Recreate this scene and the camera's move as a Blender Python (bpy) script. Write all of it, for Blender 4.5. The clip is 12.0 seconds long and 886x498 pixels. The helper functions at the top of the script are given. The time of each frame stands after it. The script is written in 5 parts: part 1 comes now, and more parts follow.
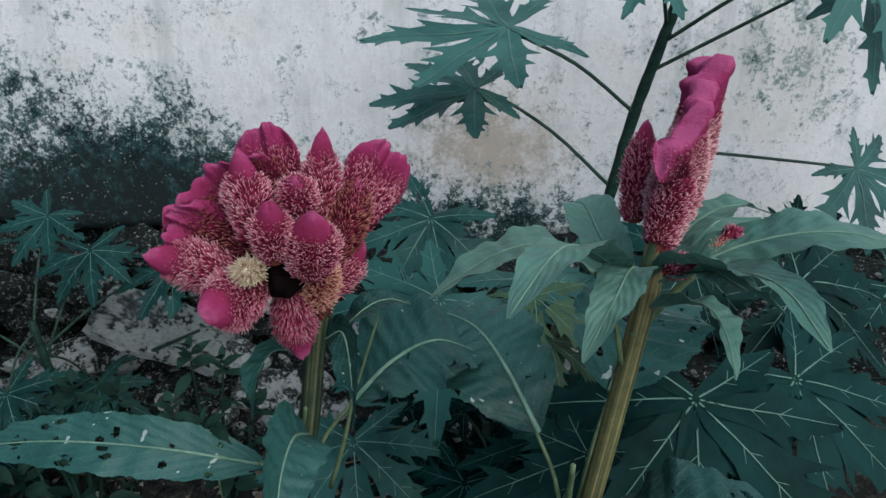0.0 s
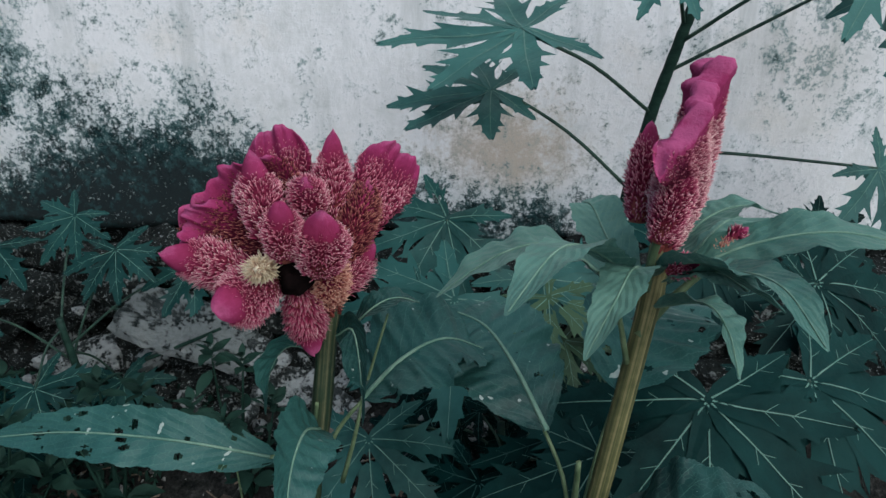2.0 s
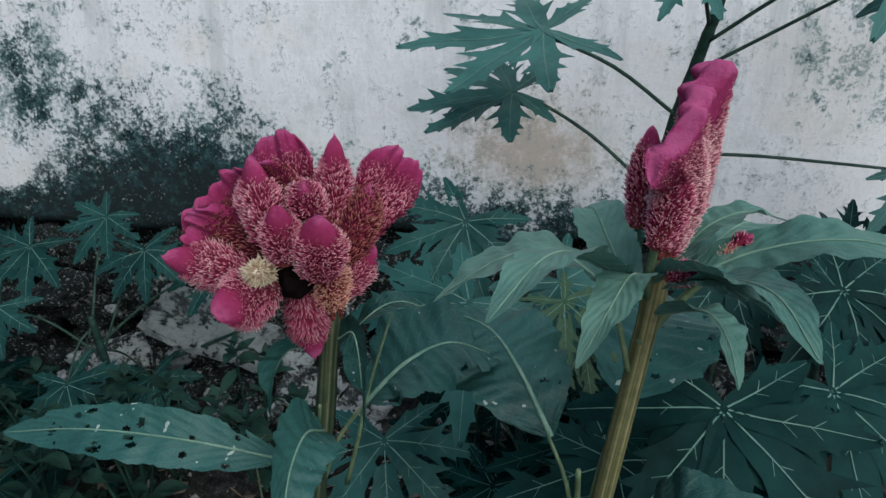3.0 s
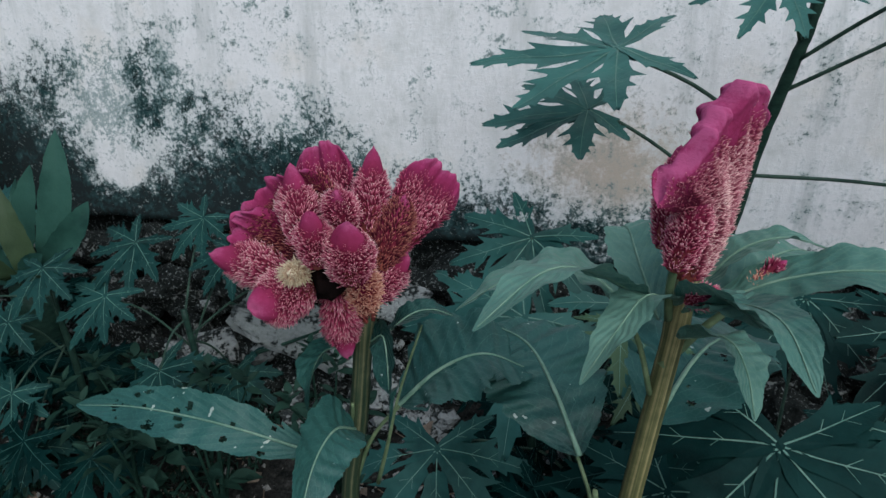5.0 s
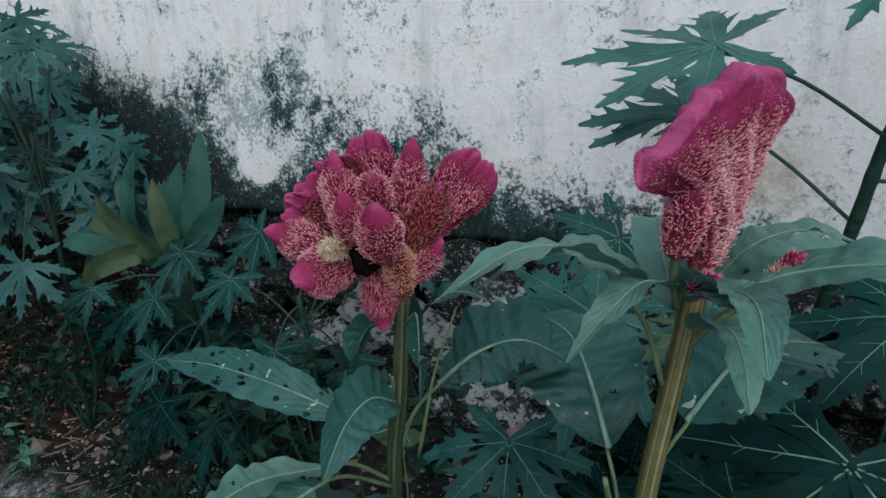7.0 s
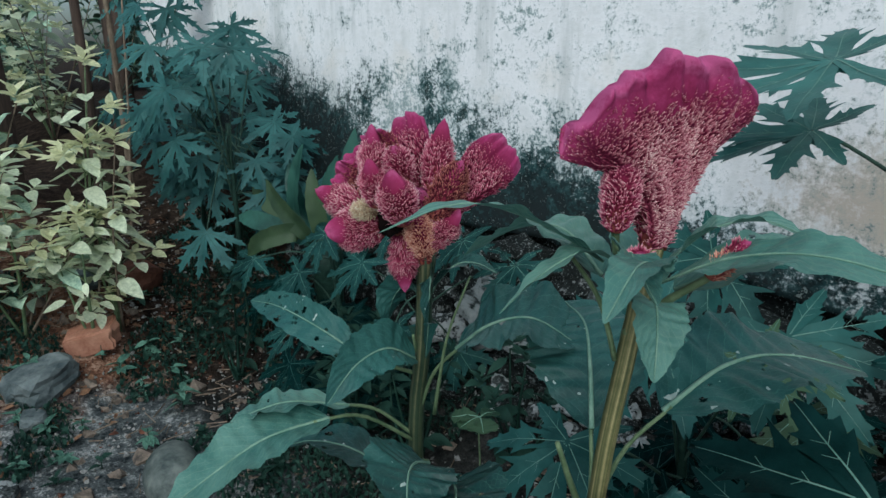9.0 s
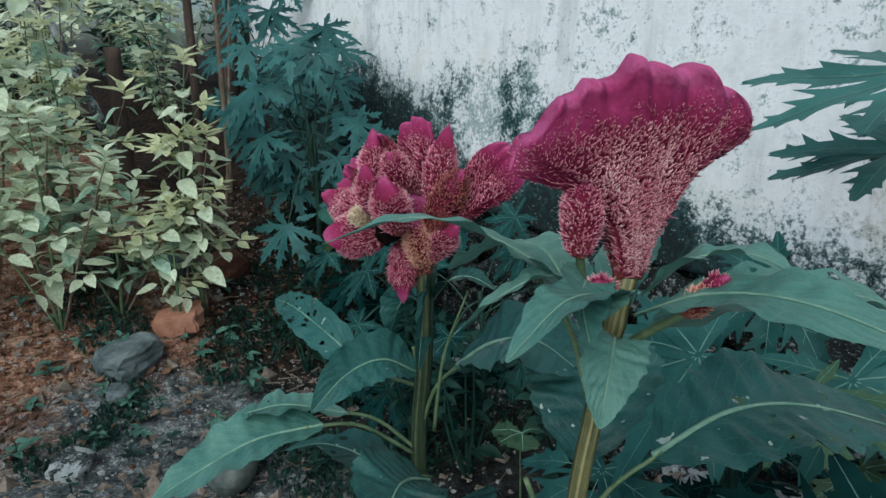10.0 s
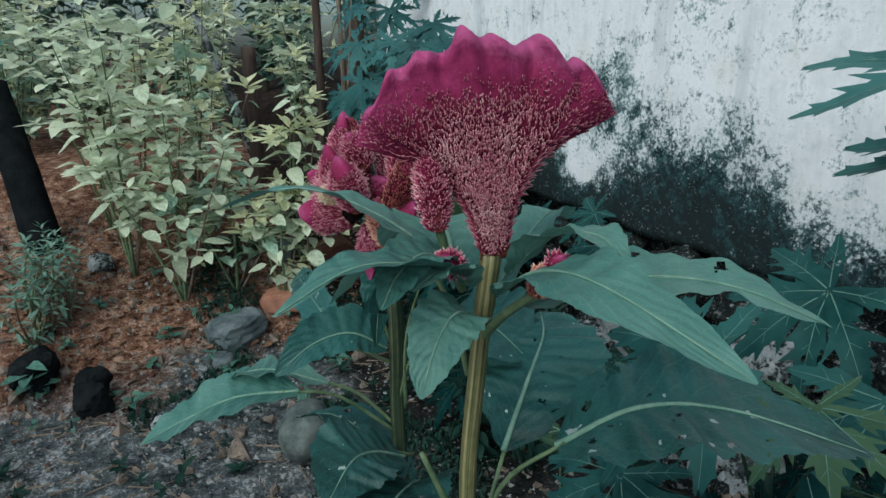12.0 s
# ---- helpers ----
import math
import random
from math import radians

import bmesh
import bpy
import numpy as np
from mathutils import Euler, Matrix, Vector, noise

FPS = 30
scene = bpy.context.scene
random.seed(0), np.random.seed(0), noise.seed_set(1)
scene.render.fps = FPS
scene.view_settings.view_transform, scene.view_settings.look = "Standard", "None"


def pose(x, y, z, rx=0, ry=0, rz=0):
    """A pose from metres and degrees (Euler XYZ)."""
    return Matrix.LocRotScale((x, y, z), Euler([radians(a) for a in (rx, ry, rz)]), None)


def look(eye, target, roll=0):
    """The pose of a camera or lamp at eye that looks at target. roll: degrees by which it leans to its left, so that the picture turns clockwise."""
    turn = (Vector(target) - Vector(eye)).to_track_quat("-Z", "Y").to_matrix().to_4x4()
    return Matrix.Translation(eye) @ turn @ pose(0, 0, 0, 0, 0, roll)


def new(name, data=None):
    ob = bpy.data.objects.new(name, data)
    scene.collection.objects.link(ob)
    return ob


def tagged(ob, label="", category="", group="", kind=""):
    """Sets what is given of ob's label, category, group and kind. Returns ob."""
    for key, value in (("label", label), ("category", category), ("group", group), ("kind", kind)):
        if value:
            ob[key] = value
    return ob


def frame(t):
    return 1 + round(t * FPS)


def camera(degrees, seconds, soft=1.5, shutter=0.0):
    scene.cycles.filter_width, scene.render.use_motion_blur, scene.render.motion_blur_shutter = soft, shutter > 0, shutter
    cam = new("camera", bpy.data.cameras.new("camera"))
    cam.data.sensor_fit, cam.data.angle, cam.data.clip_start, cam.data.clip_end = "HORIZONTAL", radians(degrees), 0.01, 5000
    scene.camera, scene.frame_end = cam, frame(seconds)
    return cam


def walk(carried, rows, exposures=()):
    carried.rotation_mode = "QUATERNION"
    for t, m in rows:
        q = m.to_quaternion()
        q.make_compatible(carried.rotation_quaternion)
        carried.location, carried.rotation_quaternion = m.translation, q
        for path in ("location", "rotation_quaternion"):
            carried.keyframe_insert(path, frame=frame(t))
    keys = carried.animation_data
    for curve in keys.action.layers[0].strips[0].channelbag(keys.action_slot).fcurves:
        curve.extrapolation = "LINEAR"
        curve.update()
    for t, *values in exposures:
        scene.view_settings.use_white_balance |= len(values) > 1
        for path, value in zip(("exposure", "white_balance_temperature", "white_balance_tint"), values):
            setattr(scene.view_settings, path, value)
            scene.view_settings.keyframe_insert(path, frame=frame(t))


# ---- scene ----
cam = camera(68.1, 12.0)
PATH = [
    (0, (0.0878, 0.0000, 0.8615), (0.0619, 1.8705, 0.1540), 1.22),
    (0.5, (0.0881, -0.0013, 0.8626), (0.0570, 1.8704, 0.1585), 0.84),
    (1, (0.0921, -0.0033, 0.8621), (0.0551, 1.8654, 0.1504), 0.71),
    (1.5, (0.0929, -0.0062, 0.8631), (0.0254, 1.8637, 0.1569), 0.63),
    (2, (0.0977, -0.0076, 0.8636), (0.0038, 1.8613, 0.1576), 0.66),
    (2.5, (0.1100, -0.0047, 0.8607), (-0.0108, 1.8636, 0.1572), 0.90),
    (3, (0.1200, -0.0050, 0.8658), (-0.0774, 1.8569, 0.1628), -0.03),
    (3.5, (0.1300, -0.0052, 0.8652), (-0.1337, 1.8476, 0.1597), -0.02),
    (3.7, (0.1328, -0.0091, 0.8659), (-0.1694, 1.8395, 0.1649), 0.21),
    (5.3, (0.1780, -0.0087, 0.8678), (-0.3348, 1.8124, 0.2192), -0.66),
    (5.5, (0.1856, -0.0070, 0.8670), (-0.3444, 1.8120, 0.2265), -0.95),
    (6, (0.2062, -0.0079, 0.8670), (-0.4671, 1.7647, 0.2309), -1.62),
    (6.5, (0.2225, -0.0106, 0.8653), (-0.5622, 1.7178, 0.2355), -2.16),
    (7, (0.2480, -0.0079, 0.8578), (-0.6365, 1.6711, 0.2265), -1.90),
    (7.5, (0.2772, -0.0092, 0.8505), (-0.7773, 1.5837, 0.2584), -0.47),
    (7.7, (0.2888, -0.0118, 0.8461), (-0.8282, 1.5389, 0.2564), -0.14),
    (9.3, (0.3943, 0.0344, 0.8254), (-1.0033, 1.3443, 0.2501), 0.73),
    (9.5, (0.3936, 0.0535, 0.8175), (-1.0578, 1.2934, 0.2207), 1.16),
    (10, (0.4257, 0.0938, 0.8362), (-1.1108, 1.2447, 0.2755), 0.59),
    (10.5, (0.4491, 0.1197, 0.8330), (-1.1622, 1.1590, 0.2642), 0.25),
    (11, (0.4719, 0.1570, 0.8249), (-1.1839, 1.1239, 0.2560), 0.70),
    (11.5, (0.4912, 0.1858, 0.8260), (-1.2241, 1.0409, 0.2545), 0.42),
    (12, (0.5125, 0.2162, 0.8257), (-1.2404, 0.9938, 0.2578), -0.28),
]
walk(cam, [(t, look(eye, target, roll)) for t, eye, target, roll in PATH], exposures=[(0.0, 0.20, 5800, 3), (7.0, 0.12, 5800, 3), (9.5, 0.31, 5620, -3), (12.0, 0.25, 5620, -4)])

# ---- world and light ----
world = bpy.data.worlds.new("sky")
scene.world = world
world.use_nodes = True
wn = world.node_tree
sky = wn.nodes.new("ShaderNodeTexSky")
sky.sky_type = "NISHITA"
sky.sun_disc = False
sky.sun_elevation = radians(46)
sky.sun_rotation = radians(145)
sky.air_density, sky.dust_density, sky.ozone_density = 1.0, 4.0, 1.0
wn.nodes["Background"].inputs["Strength"].default_value = 0.105
wn.links.new(sky.outputs["Color"], wn.nodes["Background"].inputs["Color"])
sun = new("sun", bpy.data.lights.new("sun", "SUN"))
sun.data.energy, sun.data.angle, sun.data.color = 1.82, radians(85), (1.0, 0.975, 0.94)
# high over the open garden, on the side from which the wall and the fan are lit
sun.matrix_world = look((2.31, -2.70, 4.57), (0, 0.6, 0.4))


# ---- material kit ----
class Nodes:
    """Small helper round one node material."""

    def __init__(self, name, rough=0.6, spec=0.4):
        self.mat = bpy.data.materials.new(name)
        self.mat.use_nodes = True
        self.t = self.mat.node_tree
        self.b = self.t.nodes["Principled BSDF"]
        self.b.inputs["Roughness"].default_value = rough
        self.b.inputs["Specular IOR Level"].default_value = spec

    def put(self, kind, **ins):
        n = self.t.nodes.new(kind)
        for k, v in ins.items():
            self.set(n.inputs[k.replace("_", " ")], v)
        return n

    def set(self, sock, v):
        if hasattr(v, "is_linked"):
            self.t.links.new(v, sock)
        else:
            sock.default_value = v

    def math(self, op, a, b=0.0, c=0.0, clamp=False):
        n = self.t.nodes.new("ShaderNodeMath")
        n.operation, n.use_clamp = op, clamp
        for i, v in enumerate((a, b, c)):
            self.set(n.inputs[i], v)
        return n.outputs[0]

    def ramp(self, f, stops):
        n = self.t.nodes.new("ShaderNodeValToRGB")
        e = n.color_ramp.elements
        tint = lambda c: (*c, 1) if hasattr(c, "__len__") else (c, c, c, 1)
        e[0].position, e[0].color = stops[0][0], tint(stops[0][1])
        e[1].position, e[1].color = stops[-1][0], tint(stops[-1][1])
        for p, c in stops[1:-1]:
            e.new(p).color = tint(c)
        self.set(n.inputs[0], f)
        return n.outputs[0]

    def mix(self, f, a, b):
        n = self.t.nodes.new("ShaderNodeMix")
        n.data_type = "RGBA"
        self.set(n.inputs[0], f)
        for i, v in ((6, a), (7, b)):
            self.set(n.inputs[i], (*v, 1) if isinstance(v, tuple) else v)
        return n.outputs[2]

    def noise(self, scale, detail=4, rough=0.55, vec=None, stretch=None):
        if vec is None:
            vec = self.coord("Object")
        if stretch:
            m = self.put("ShaderNodeMapping")
            m.inputs["Scale"].default_value = stretch
            self.t.links.new(vec, m.inputs["Vector"])
            vec = m.outputs[0]
        n = self.put("ShaderNodeTexNoise", Scale=scale, Detail=detail, Roughness=rough, Vector=vec)
        return n.outputs["Fac"]

    def coord(self, which):
        return self.t.nodes.new("ShaderNodeTexCoord").outputs[which]

    def colour(self, c):
        self.set(self.b.inputs["Base Color"], c if hasattr(c, "is_linked") else (*c, 1))
        return self

    def bump(self, h, strength=0.4, dist=0.002):
        n = self.put("ShaderNodeBump", Strength=strength, Distance=dist, Height=h)
        self.t.links.new(n.outputs[0], self.b.inputs["Normal"])
        return self


def leaf_material(name, dark, light, rough=0.45, vein=None, veins=9.0, trans=0.10, spots=0.0, gloss=0.16):
    """A leaf: UV x runs across (0.5 is the midrib), UV y along."""
    k = Nodes(name, rough, gloss)
    uv = k.put("ShaderNodeSeparateXYZ", Vector=k.coord("UV"))
    info = k.t.nodes.new("ShaderNodeObjectInfo")
    a = k.noise(9, 3)
    b = k.noise(70, 3)
    f = k.math("ADD", k.math("MULTIPLY_ADD", k.math("SUBTRACT", a, 0.5), 1.5, 0.45), k.math("MULTIPLY", b, 0.35))
    f = k.math("ADD", f, k.math("MULTIPLY", info.outputs["Random"], 0.35))
    col = k.ramp(f, [(0.42, dark), (1.02, light)])
    height = b
    if vein:
        across = k.math("ABSOLUTE", k.math("SUBTRACT", uv.outputs[0], 0.5))
        wave = k.math("SUBTRACT", uv.outputs[1], k.math("MULTIPLY", across, 0.55))
        saw = k.math("FRACT", k.math("MULTIPLY", wave, veins))
        line = k.math("LESS_THAN", k.math("ABSOLUTE", k.math("SUBTRACT", saw, 0.5)), 0.022)
        pale = k.math("MULTIPLY", line, 0.22)
        col = k.mix(pale, col, vein)
        puff = k.math("ABSOLUTE", k.math("SUBTRACT", saw, 0.5))
        height = k.math("ADD", k.math("MULTIPLY", puff, -0.7), k.math("MULTIPLY", b, 0.4))
    cells = k.put("ShaderNodeTexVoronoi", Vector=k.coord("Object"), Scale=190.0)
    cells.feature = "DISTANCE_TO_EDGE"
    net = k.math("MINIMUM", k.math("MULTIPLY", cells.outputs["Distance"], 4.0), 1.0)
    height = k.math("ADD", height, k.math("MULTIPLY", net, 0.10))
    col = k.mix(k.math("MULTIPLY", k.math("LESS_THAN", net, 0.16), 0.10), col, vein or light)
    if spots:
        s = k.noise(90, 2, 0.5)
        col = k.mix(k.math("GREATER_THAN", s, 1.0 - spots), col, (0.30, 0.36, 0.33))
    k.colour(col)
    k.bump(height, 0.32, 0.003)
    rough_f = k.math("ADD", k.math("MULTIPLY", a, 0.25), rough - 0.1)
    k.set(k.b.inputs["Roughness"], rough_f)
    tr = k.put("ShaderNodeBsdfTranslucent")
    k.set(tr.inputs["Color"], col)
    mx = k.put("ShaderNodeMixShader")
    mx.inputs[0].default_value = trans
    k.t.links.new(k.b.outputs[0], mx.inputs[1])
    k.t.links.new(tr.outputs[0], mx.inputs[2])
    k.t.links.new(mx.outputs[0], k.t.nodes["Material Output"].inputs["Surface"])
    return k.mat


def simple_material(name, dark, light, scale=20.0, rough=0.7, bump=0.4, dist=0.002, stretch=None, spec=0.12):
    k = Nodes(name, rough, spec)
    a, b = k.noise(scale, 5, 0.6, stretch=stretch), k.noise(scale * 6, 4, 0.6, stretch=stretch)
    f = k.math("ADD", k.math("MULTIPLY", a, 0.7), k.math("MULTIPLY", b, 0.3))
    k.colour(k.ramp(f, [(0.34, dark), (0.66, light)]))
    k.bump(f, bump, dist)
    return k.mat


def wall_material():
    """Old whitewash with black-green damp growth rising from the foot in patches."""
    k = Nodes("stained_whitewash", 0.9, 0.06)
    p = k.put("ShaderNodeSeparateXYZ", Vector=k.coord("Object"))
    x, z = p.outputs[0], p.outputs[2]
    big, mid = k.noise(7, 6, 0.62), k.noise(28, 6, 0.68)
    fine = k.noise(110, 5, 0.72)
    speck = k.noise(240, 3, 0.6)
    streak = k.noise(10, 5, 0.65, stretch=(1.0, 1.0, 0.22))
    # height that the damp reaches along the wall
    u = k.math("MULTIPLY_ADD", x, 1 / 3.0, 2.0 / 3.0, clamp=True)
    reach = ((-2.0, 0.86), (-1.63, 0.82), (-1.30, 0.73), (-1.18, 0.65), (-1.06, 0.555), (-0.92, 0.555), (-0.82, 0.60), (-0.70, 0.63), (-0.58, 0.635),
             (-0.47, 0.665), (-0.38, 0.625), (-0.30, 0.55), (-0.12, 0.525), (0.05, 0.505), (0.16, 0.495), (0.30, 0.475), (0.45, 0.40), (0.80, 0.38), (1.0, 0.40))
    h = k.ramp(u, [((p + 2.0) / 3.0, v) for p, v in reach])
    foot = k.math("MULTIPLY", k.math("SUBTRACT", h, z), 6.4)

    def blob(cx, cz, rx, rz, lean=0.0):
        dx = k.math("DIVIDE", k.math("SUBTRACT", k.math("SUBTRACT", x, cx), k.math("MULTIPLY", k.math("SUBTRACT", z, cz), lean)), rx)
        dz = k.math("DIVIDE", k.math("SUBTRACT", z, cz), rz)
        d = k.math("SQRT", k.math("ADD", k.math("MULTIPLY", dx, dx), k.math("MULTIPLY", dz, dz)))
        return k.math("SUBTRACT", 1.0, d, clamp=True)

    def summed(items):
        total = items[0]
        for it in items[1:]:
            total = k.math("MAXIMUM", total, it)
        return total

    dark = summed([
        k.math("MULTIPLY", blob(-0.90, 0.68, 0.13, 0.22, 0.10), 0.72),
        k.math("MULTIPLY", blob(-1.18, 0.71, 0.14, 0.16, 0.2), 0.62),
        k.math("MULTIPLY", blob(-0.47, 0.64, 0.085, 0.13), 0.72),
        k.math("MULTIPLY", blob(-0.74, 0.64, 0.20, 0.16), 0.62),
        k.math("MULTIPLY", blob(-1.50, 0.72, 0.25, 0.16), 0.6),
    ])
    light = summed([
        k.math("MULTIPLY", blob(-0.245, 0.70, 0.055, 0.15, 0.25), 0.78),
        k.math("MULTIPLY", blob(0.14, 0.47, 0.22, 0.13), 0.80),
        k.math("MULTIPLY", blob(-0.95, 0.68, 0.42, 0.24, -0.1), 0.92),
        k.math("MULTIPLY", blob(-0.86, 0.73, 0.10, 0.22, 0.15), 1.0),
        k.math("MULTIPLY", blob(-0.52, 0.63, 0.26, 0.18), 0.85),
        k.math("MULTIPLY", blob(-0.20, 0.52, 0.16, 0.16), 0.70),
        k.math("MULTIPLY", blob(0.78, 0.80, 0.26, 0.26), 0.60),
        k.math("MULTIPLY", blob(-0.60, 0.92, 0.35, 0.16), 0.45),
        k.math("MULTIPLY", blob(-0.05, 0.92, 0.12, 0.20), 0.50),
        k.math("MULTIPLY", blob(0.25, 0.66, 0.13, 0.07), 0.50),
    ])
    # bare patch where the growth has flaked off
    flaked = k.math("MULTIPLY", blob(-1.0, 0.535, 0.085, 0.075), 1.6)
    grain = k.math("ADD", k.math("ADD", k.math("MULTIPLY", big, 0.40), k.math("MULTIPLY", mid, 0.8)), k.math("ADD", k.math("MULTIPLY", fine, 0.95), k.math("MULTIPLY", speck, 0.30)))
    grain = k.math("SUBTRACT", k.math("ADD", grain, k.math("MULTIPLY", k.math("SUBTRACT", streak, 0.5), 0.5)), 1.225)
    low = k.math("MINIMUM", foot, 1.0)
    low = k.math("MAXIMUM", low, -1.5)
    m = k.math("ADD", k.math("MAXIMUM", k.math("MULTIPLY", low, 0.75), k.math("SUBTRACT", k.math("MULTIPLY", dark, 0.9), 0.36)), k.math("MULTIPLY_ADD", grain, 1.7, 0.03))
    m = k.math("SUBTRACT", m, flaked)
    black = k.ramp(m, [(0.0, 0.0), (0.10, 0.62), (0.30, 0.97)])
    m2 = k.math("ADD", k.math("SUBTRACT", k.math("MULTIPLY", light, 0.75), 0.34), k.math("MULTIPLY", grain, 1.7))
    grey = k.ramp(m2, [(0.0, 0.0), (0.22, 0.8)])
    tone = k.math("ADD", k.math("MULTIPLY", streak, 0.38), k.math("MULTIPLY", k.math("ADD", big, k.math("MULTIPLY", mid, 0.8)), 0.344))
    base = k.ramp(tone, [(0.30, (0.42, 0.44, 0.44)), (0.40, (0.59, 0.595, 0.60)), (0.49, (0.69, 0.685, 0.70)), (0.70, (0.75, 0.745, 0.76))])
    # long grey runs of rain down the whitewash
    runs = k.noise(15, 5, 0.7, stretch=(1.0, 1.0, 0.09))
    base = k.mix(k.ramp(k.math("MULTIPLY", runs, k.math("ADD", big, 0.55)), [(0.56, 0.0), (0.74, 0.55)]), base, (0.36, 0.385, 0.385))
    # warm bare plaster showing through
    base = k.mix(k.ramp(k.noise(5.5, 5, 0.6), [(0.56, 0.0), (0.72, 0.55)]), base, (0.62, 0.585, 0.545))
    specks = k.math("MULTIPLY", k.math("GREATER_THAN", speck, 0.63), k.math("GREATER_THAN", mid, 0.53))
    base = k.mix(k.math("MULTIPLY", specks, 0.5), base, (0.25, 0.27, 0.27))
    tan = k.ramp(k.math("ADD", k.math("MULTIPLY", blob(0.15, 0.58, 0.27, 0.19), 1.2), k.math("ADD", k.math("MULTIPLY", k.math("SUBTRACT", mid, 0.5), 2.2), k.math("MULTIPLY", k.math("SUBTRACT", fine, 0.5), 1.6))), [(0.35, 0.0), (0.95, 0.85)])
    base = k.mix(k.math("MULTIPLY", tan, 0.95, clamp=True), base, (0.40, 0.335, 0.265))
    tan2 = k.math("MULTIPLY", blob(0.72, 0.78, 0.18, 0.20), mid)
    base = k.mix(k.math("MULTIPLY", tan2, 0.8, clamp=True), base, (0.40, 0.37, 0.32))
    halo = k.ramp(k.math("ADD", m, 0.42), [(0.12, 0.0), (0.46, 0.5)])
    base = k.mix(halo, base, (0.27, 0.33, 0.335))
    base = k.mix(k.math("MULTIPLY", grey, 0.80), base, (0.115, 0.19, 0.19))
    growth = k.ramp(k.math("SUBTRACT", k.math("ADD", k.noise(60, 4), 0.10), k.math("MULTIPLY", m, 0.46)), [(0.27, (0.0015, 0.0065, 0.0075)), (0.48, (0.010, 0.034, 0.036)), (0.72, (0.055, 0.105, 0.105))])
    growth = k.mix(k.math("MULTIPLY", k.math("GREATER_THAN", fine, 0.60), k.math("GREATER_THAN", mid, 0.52)), growth, (0.16, 0.19, 0.185))
    col = k.mix(black, base, growth)
    k.colour(col)
    hgt = k.math("ADD", k.math("MULTIPLY", mid, 0.6), k.math("ADD", k.math("MULTIPLY", fine, 0.35), k.math("MULTIPLY", black, 0.25)))
    k.bump(hgt, 0.5, 0.006)
    return k.mat


def soil_material():
    k = Nodes("garden_soil", 0.95, 0.04)
    p = k.put("ShaderNodeSeparateXYZ", Vector=k.coord("Object"))
    a, b, c = k.noise(2.2, 4, 0.6), k.noise(24, 6, 0.65), k.noise(150, 4, 0.7)
    grey = k.ramp(k.math("ADD", k.math("MULTIPLY", b, 0.6), k.math("MULTIPLY", c, 0.4)),
                  [(0.38, (0.008, 0.011, 0.013)), (0.52, (0.072, 0.080, 0.081)), (0.64, (0.33, 0.335, 0.33))])
    red = k.ramp(k.math("ADD", k.math("MULTIPLY", b, 0.6), k.math("MULTIPLY", c, 0.4)),
                 [(0.38, (0.022, 0.012, 0.009)), (0.50, (0.15, 0.066, 0.036)), (0.64, (0.42, 0.27, 0.185))])
    # redder earth up the slope
    up = k.math("MULTIPLY", k.math("SUBTRACT", -1.12, p.outputs[0]), 3.0)
    f = k.math("ADD", up, k.math("MULTIPLY", k.math("SUBTRACT", a, 0.5), 3.0))
    f = k.math("MULTIPLY", k.ramp(f, [(0.2, 0.0), (0.7, 1.0)]), 0.85)
    earth = k.mix(f, grey, red)
    # mould: near-black tone of the bed along the wall, plant shade put into the soil colour
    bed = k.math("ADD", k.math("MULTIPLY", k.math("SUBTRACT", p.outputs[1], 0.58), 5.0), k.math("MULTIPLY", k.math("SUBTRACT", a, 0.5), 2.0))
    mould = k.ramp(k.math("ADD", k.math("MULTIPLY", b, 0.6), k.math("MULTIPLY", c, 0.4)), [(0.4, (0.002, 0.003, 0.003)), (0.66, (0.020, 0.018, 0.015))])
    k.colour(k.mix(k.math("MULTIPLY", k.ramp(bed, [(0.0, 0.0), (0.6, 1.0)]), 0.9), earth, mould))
    k.bump(k.math("ADD", b, k.math("MULTIPLY", c, 0.6)), 0.8, 0.012)
    return k.mat


def bloom_material(name, stops, scale=300.0):
    """Velvety flower tissue: UV y runs from the neck to the rim."""
    k = Nodes(name, 0.85, 0.10)
    uv = k.put("ShaderNodeSeparateXYZ", Vector=k.coord("UV"))
    n, m = k.noise(scale, 4, 0.7), k.noise(55, 4)
    pleat = k.put("ShaderNodeTexNoise", Vector=k.put("ShaderNodeCombineXYZ", X=k.math("MULTIPLY", uv.outputs[0], 14.0), Y=k.math("MULTIPLY", uv.outputs[1], 3.5)).outputs[0])
    pl = pleat.outputs[0]
    m = k.math("ADD", k.math("MULTIPLY", m, 0.78), k.math("MULTIPLY", pl, 0.22))
    f = k.math("ADD", uv.outputs[1], k.math("MULTIPLY", k.math("SUBTRACT", m, 0.5), 0.50))
    f = k.math("ADD", f, k.math("MULTIPLY", k.math("SUBTRACT", n, 0.5), 0.20))
    k.colour(k.ramp(f, stops))
    k.bump(k.math("ADD", k.math("MULTIPLY", n, 0.6), k.math("MULTIPLY", m, 1.4)), 0.6, 0.002)
    return k.mat


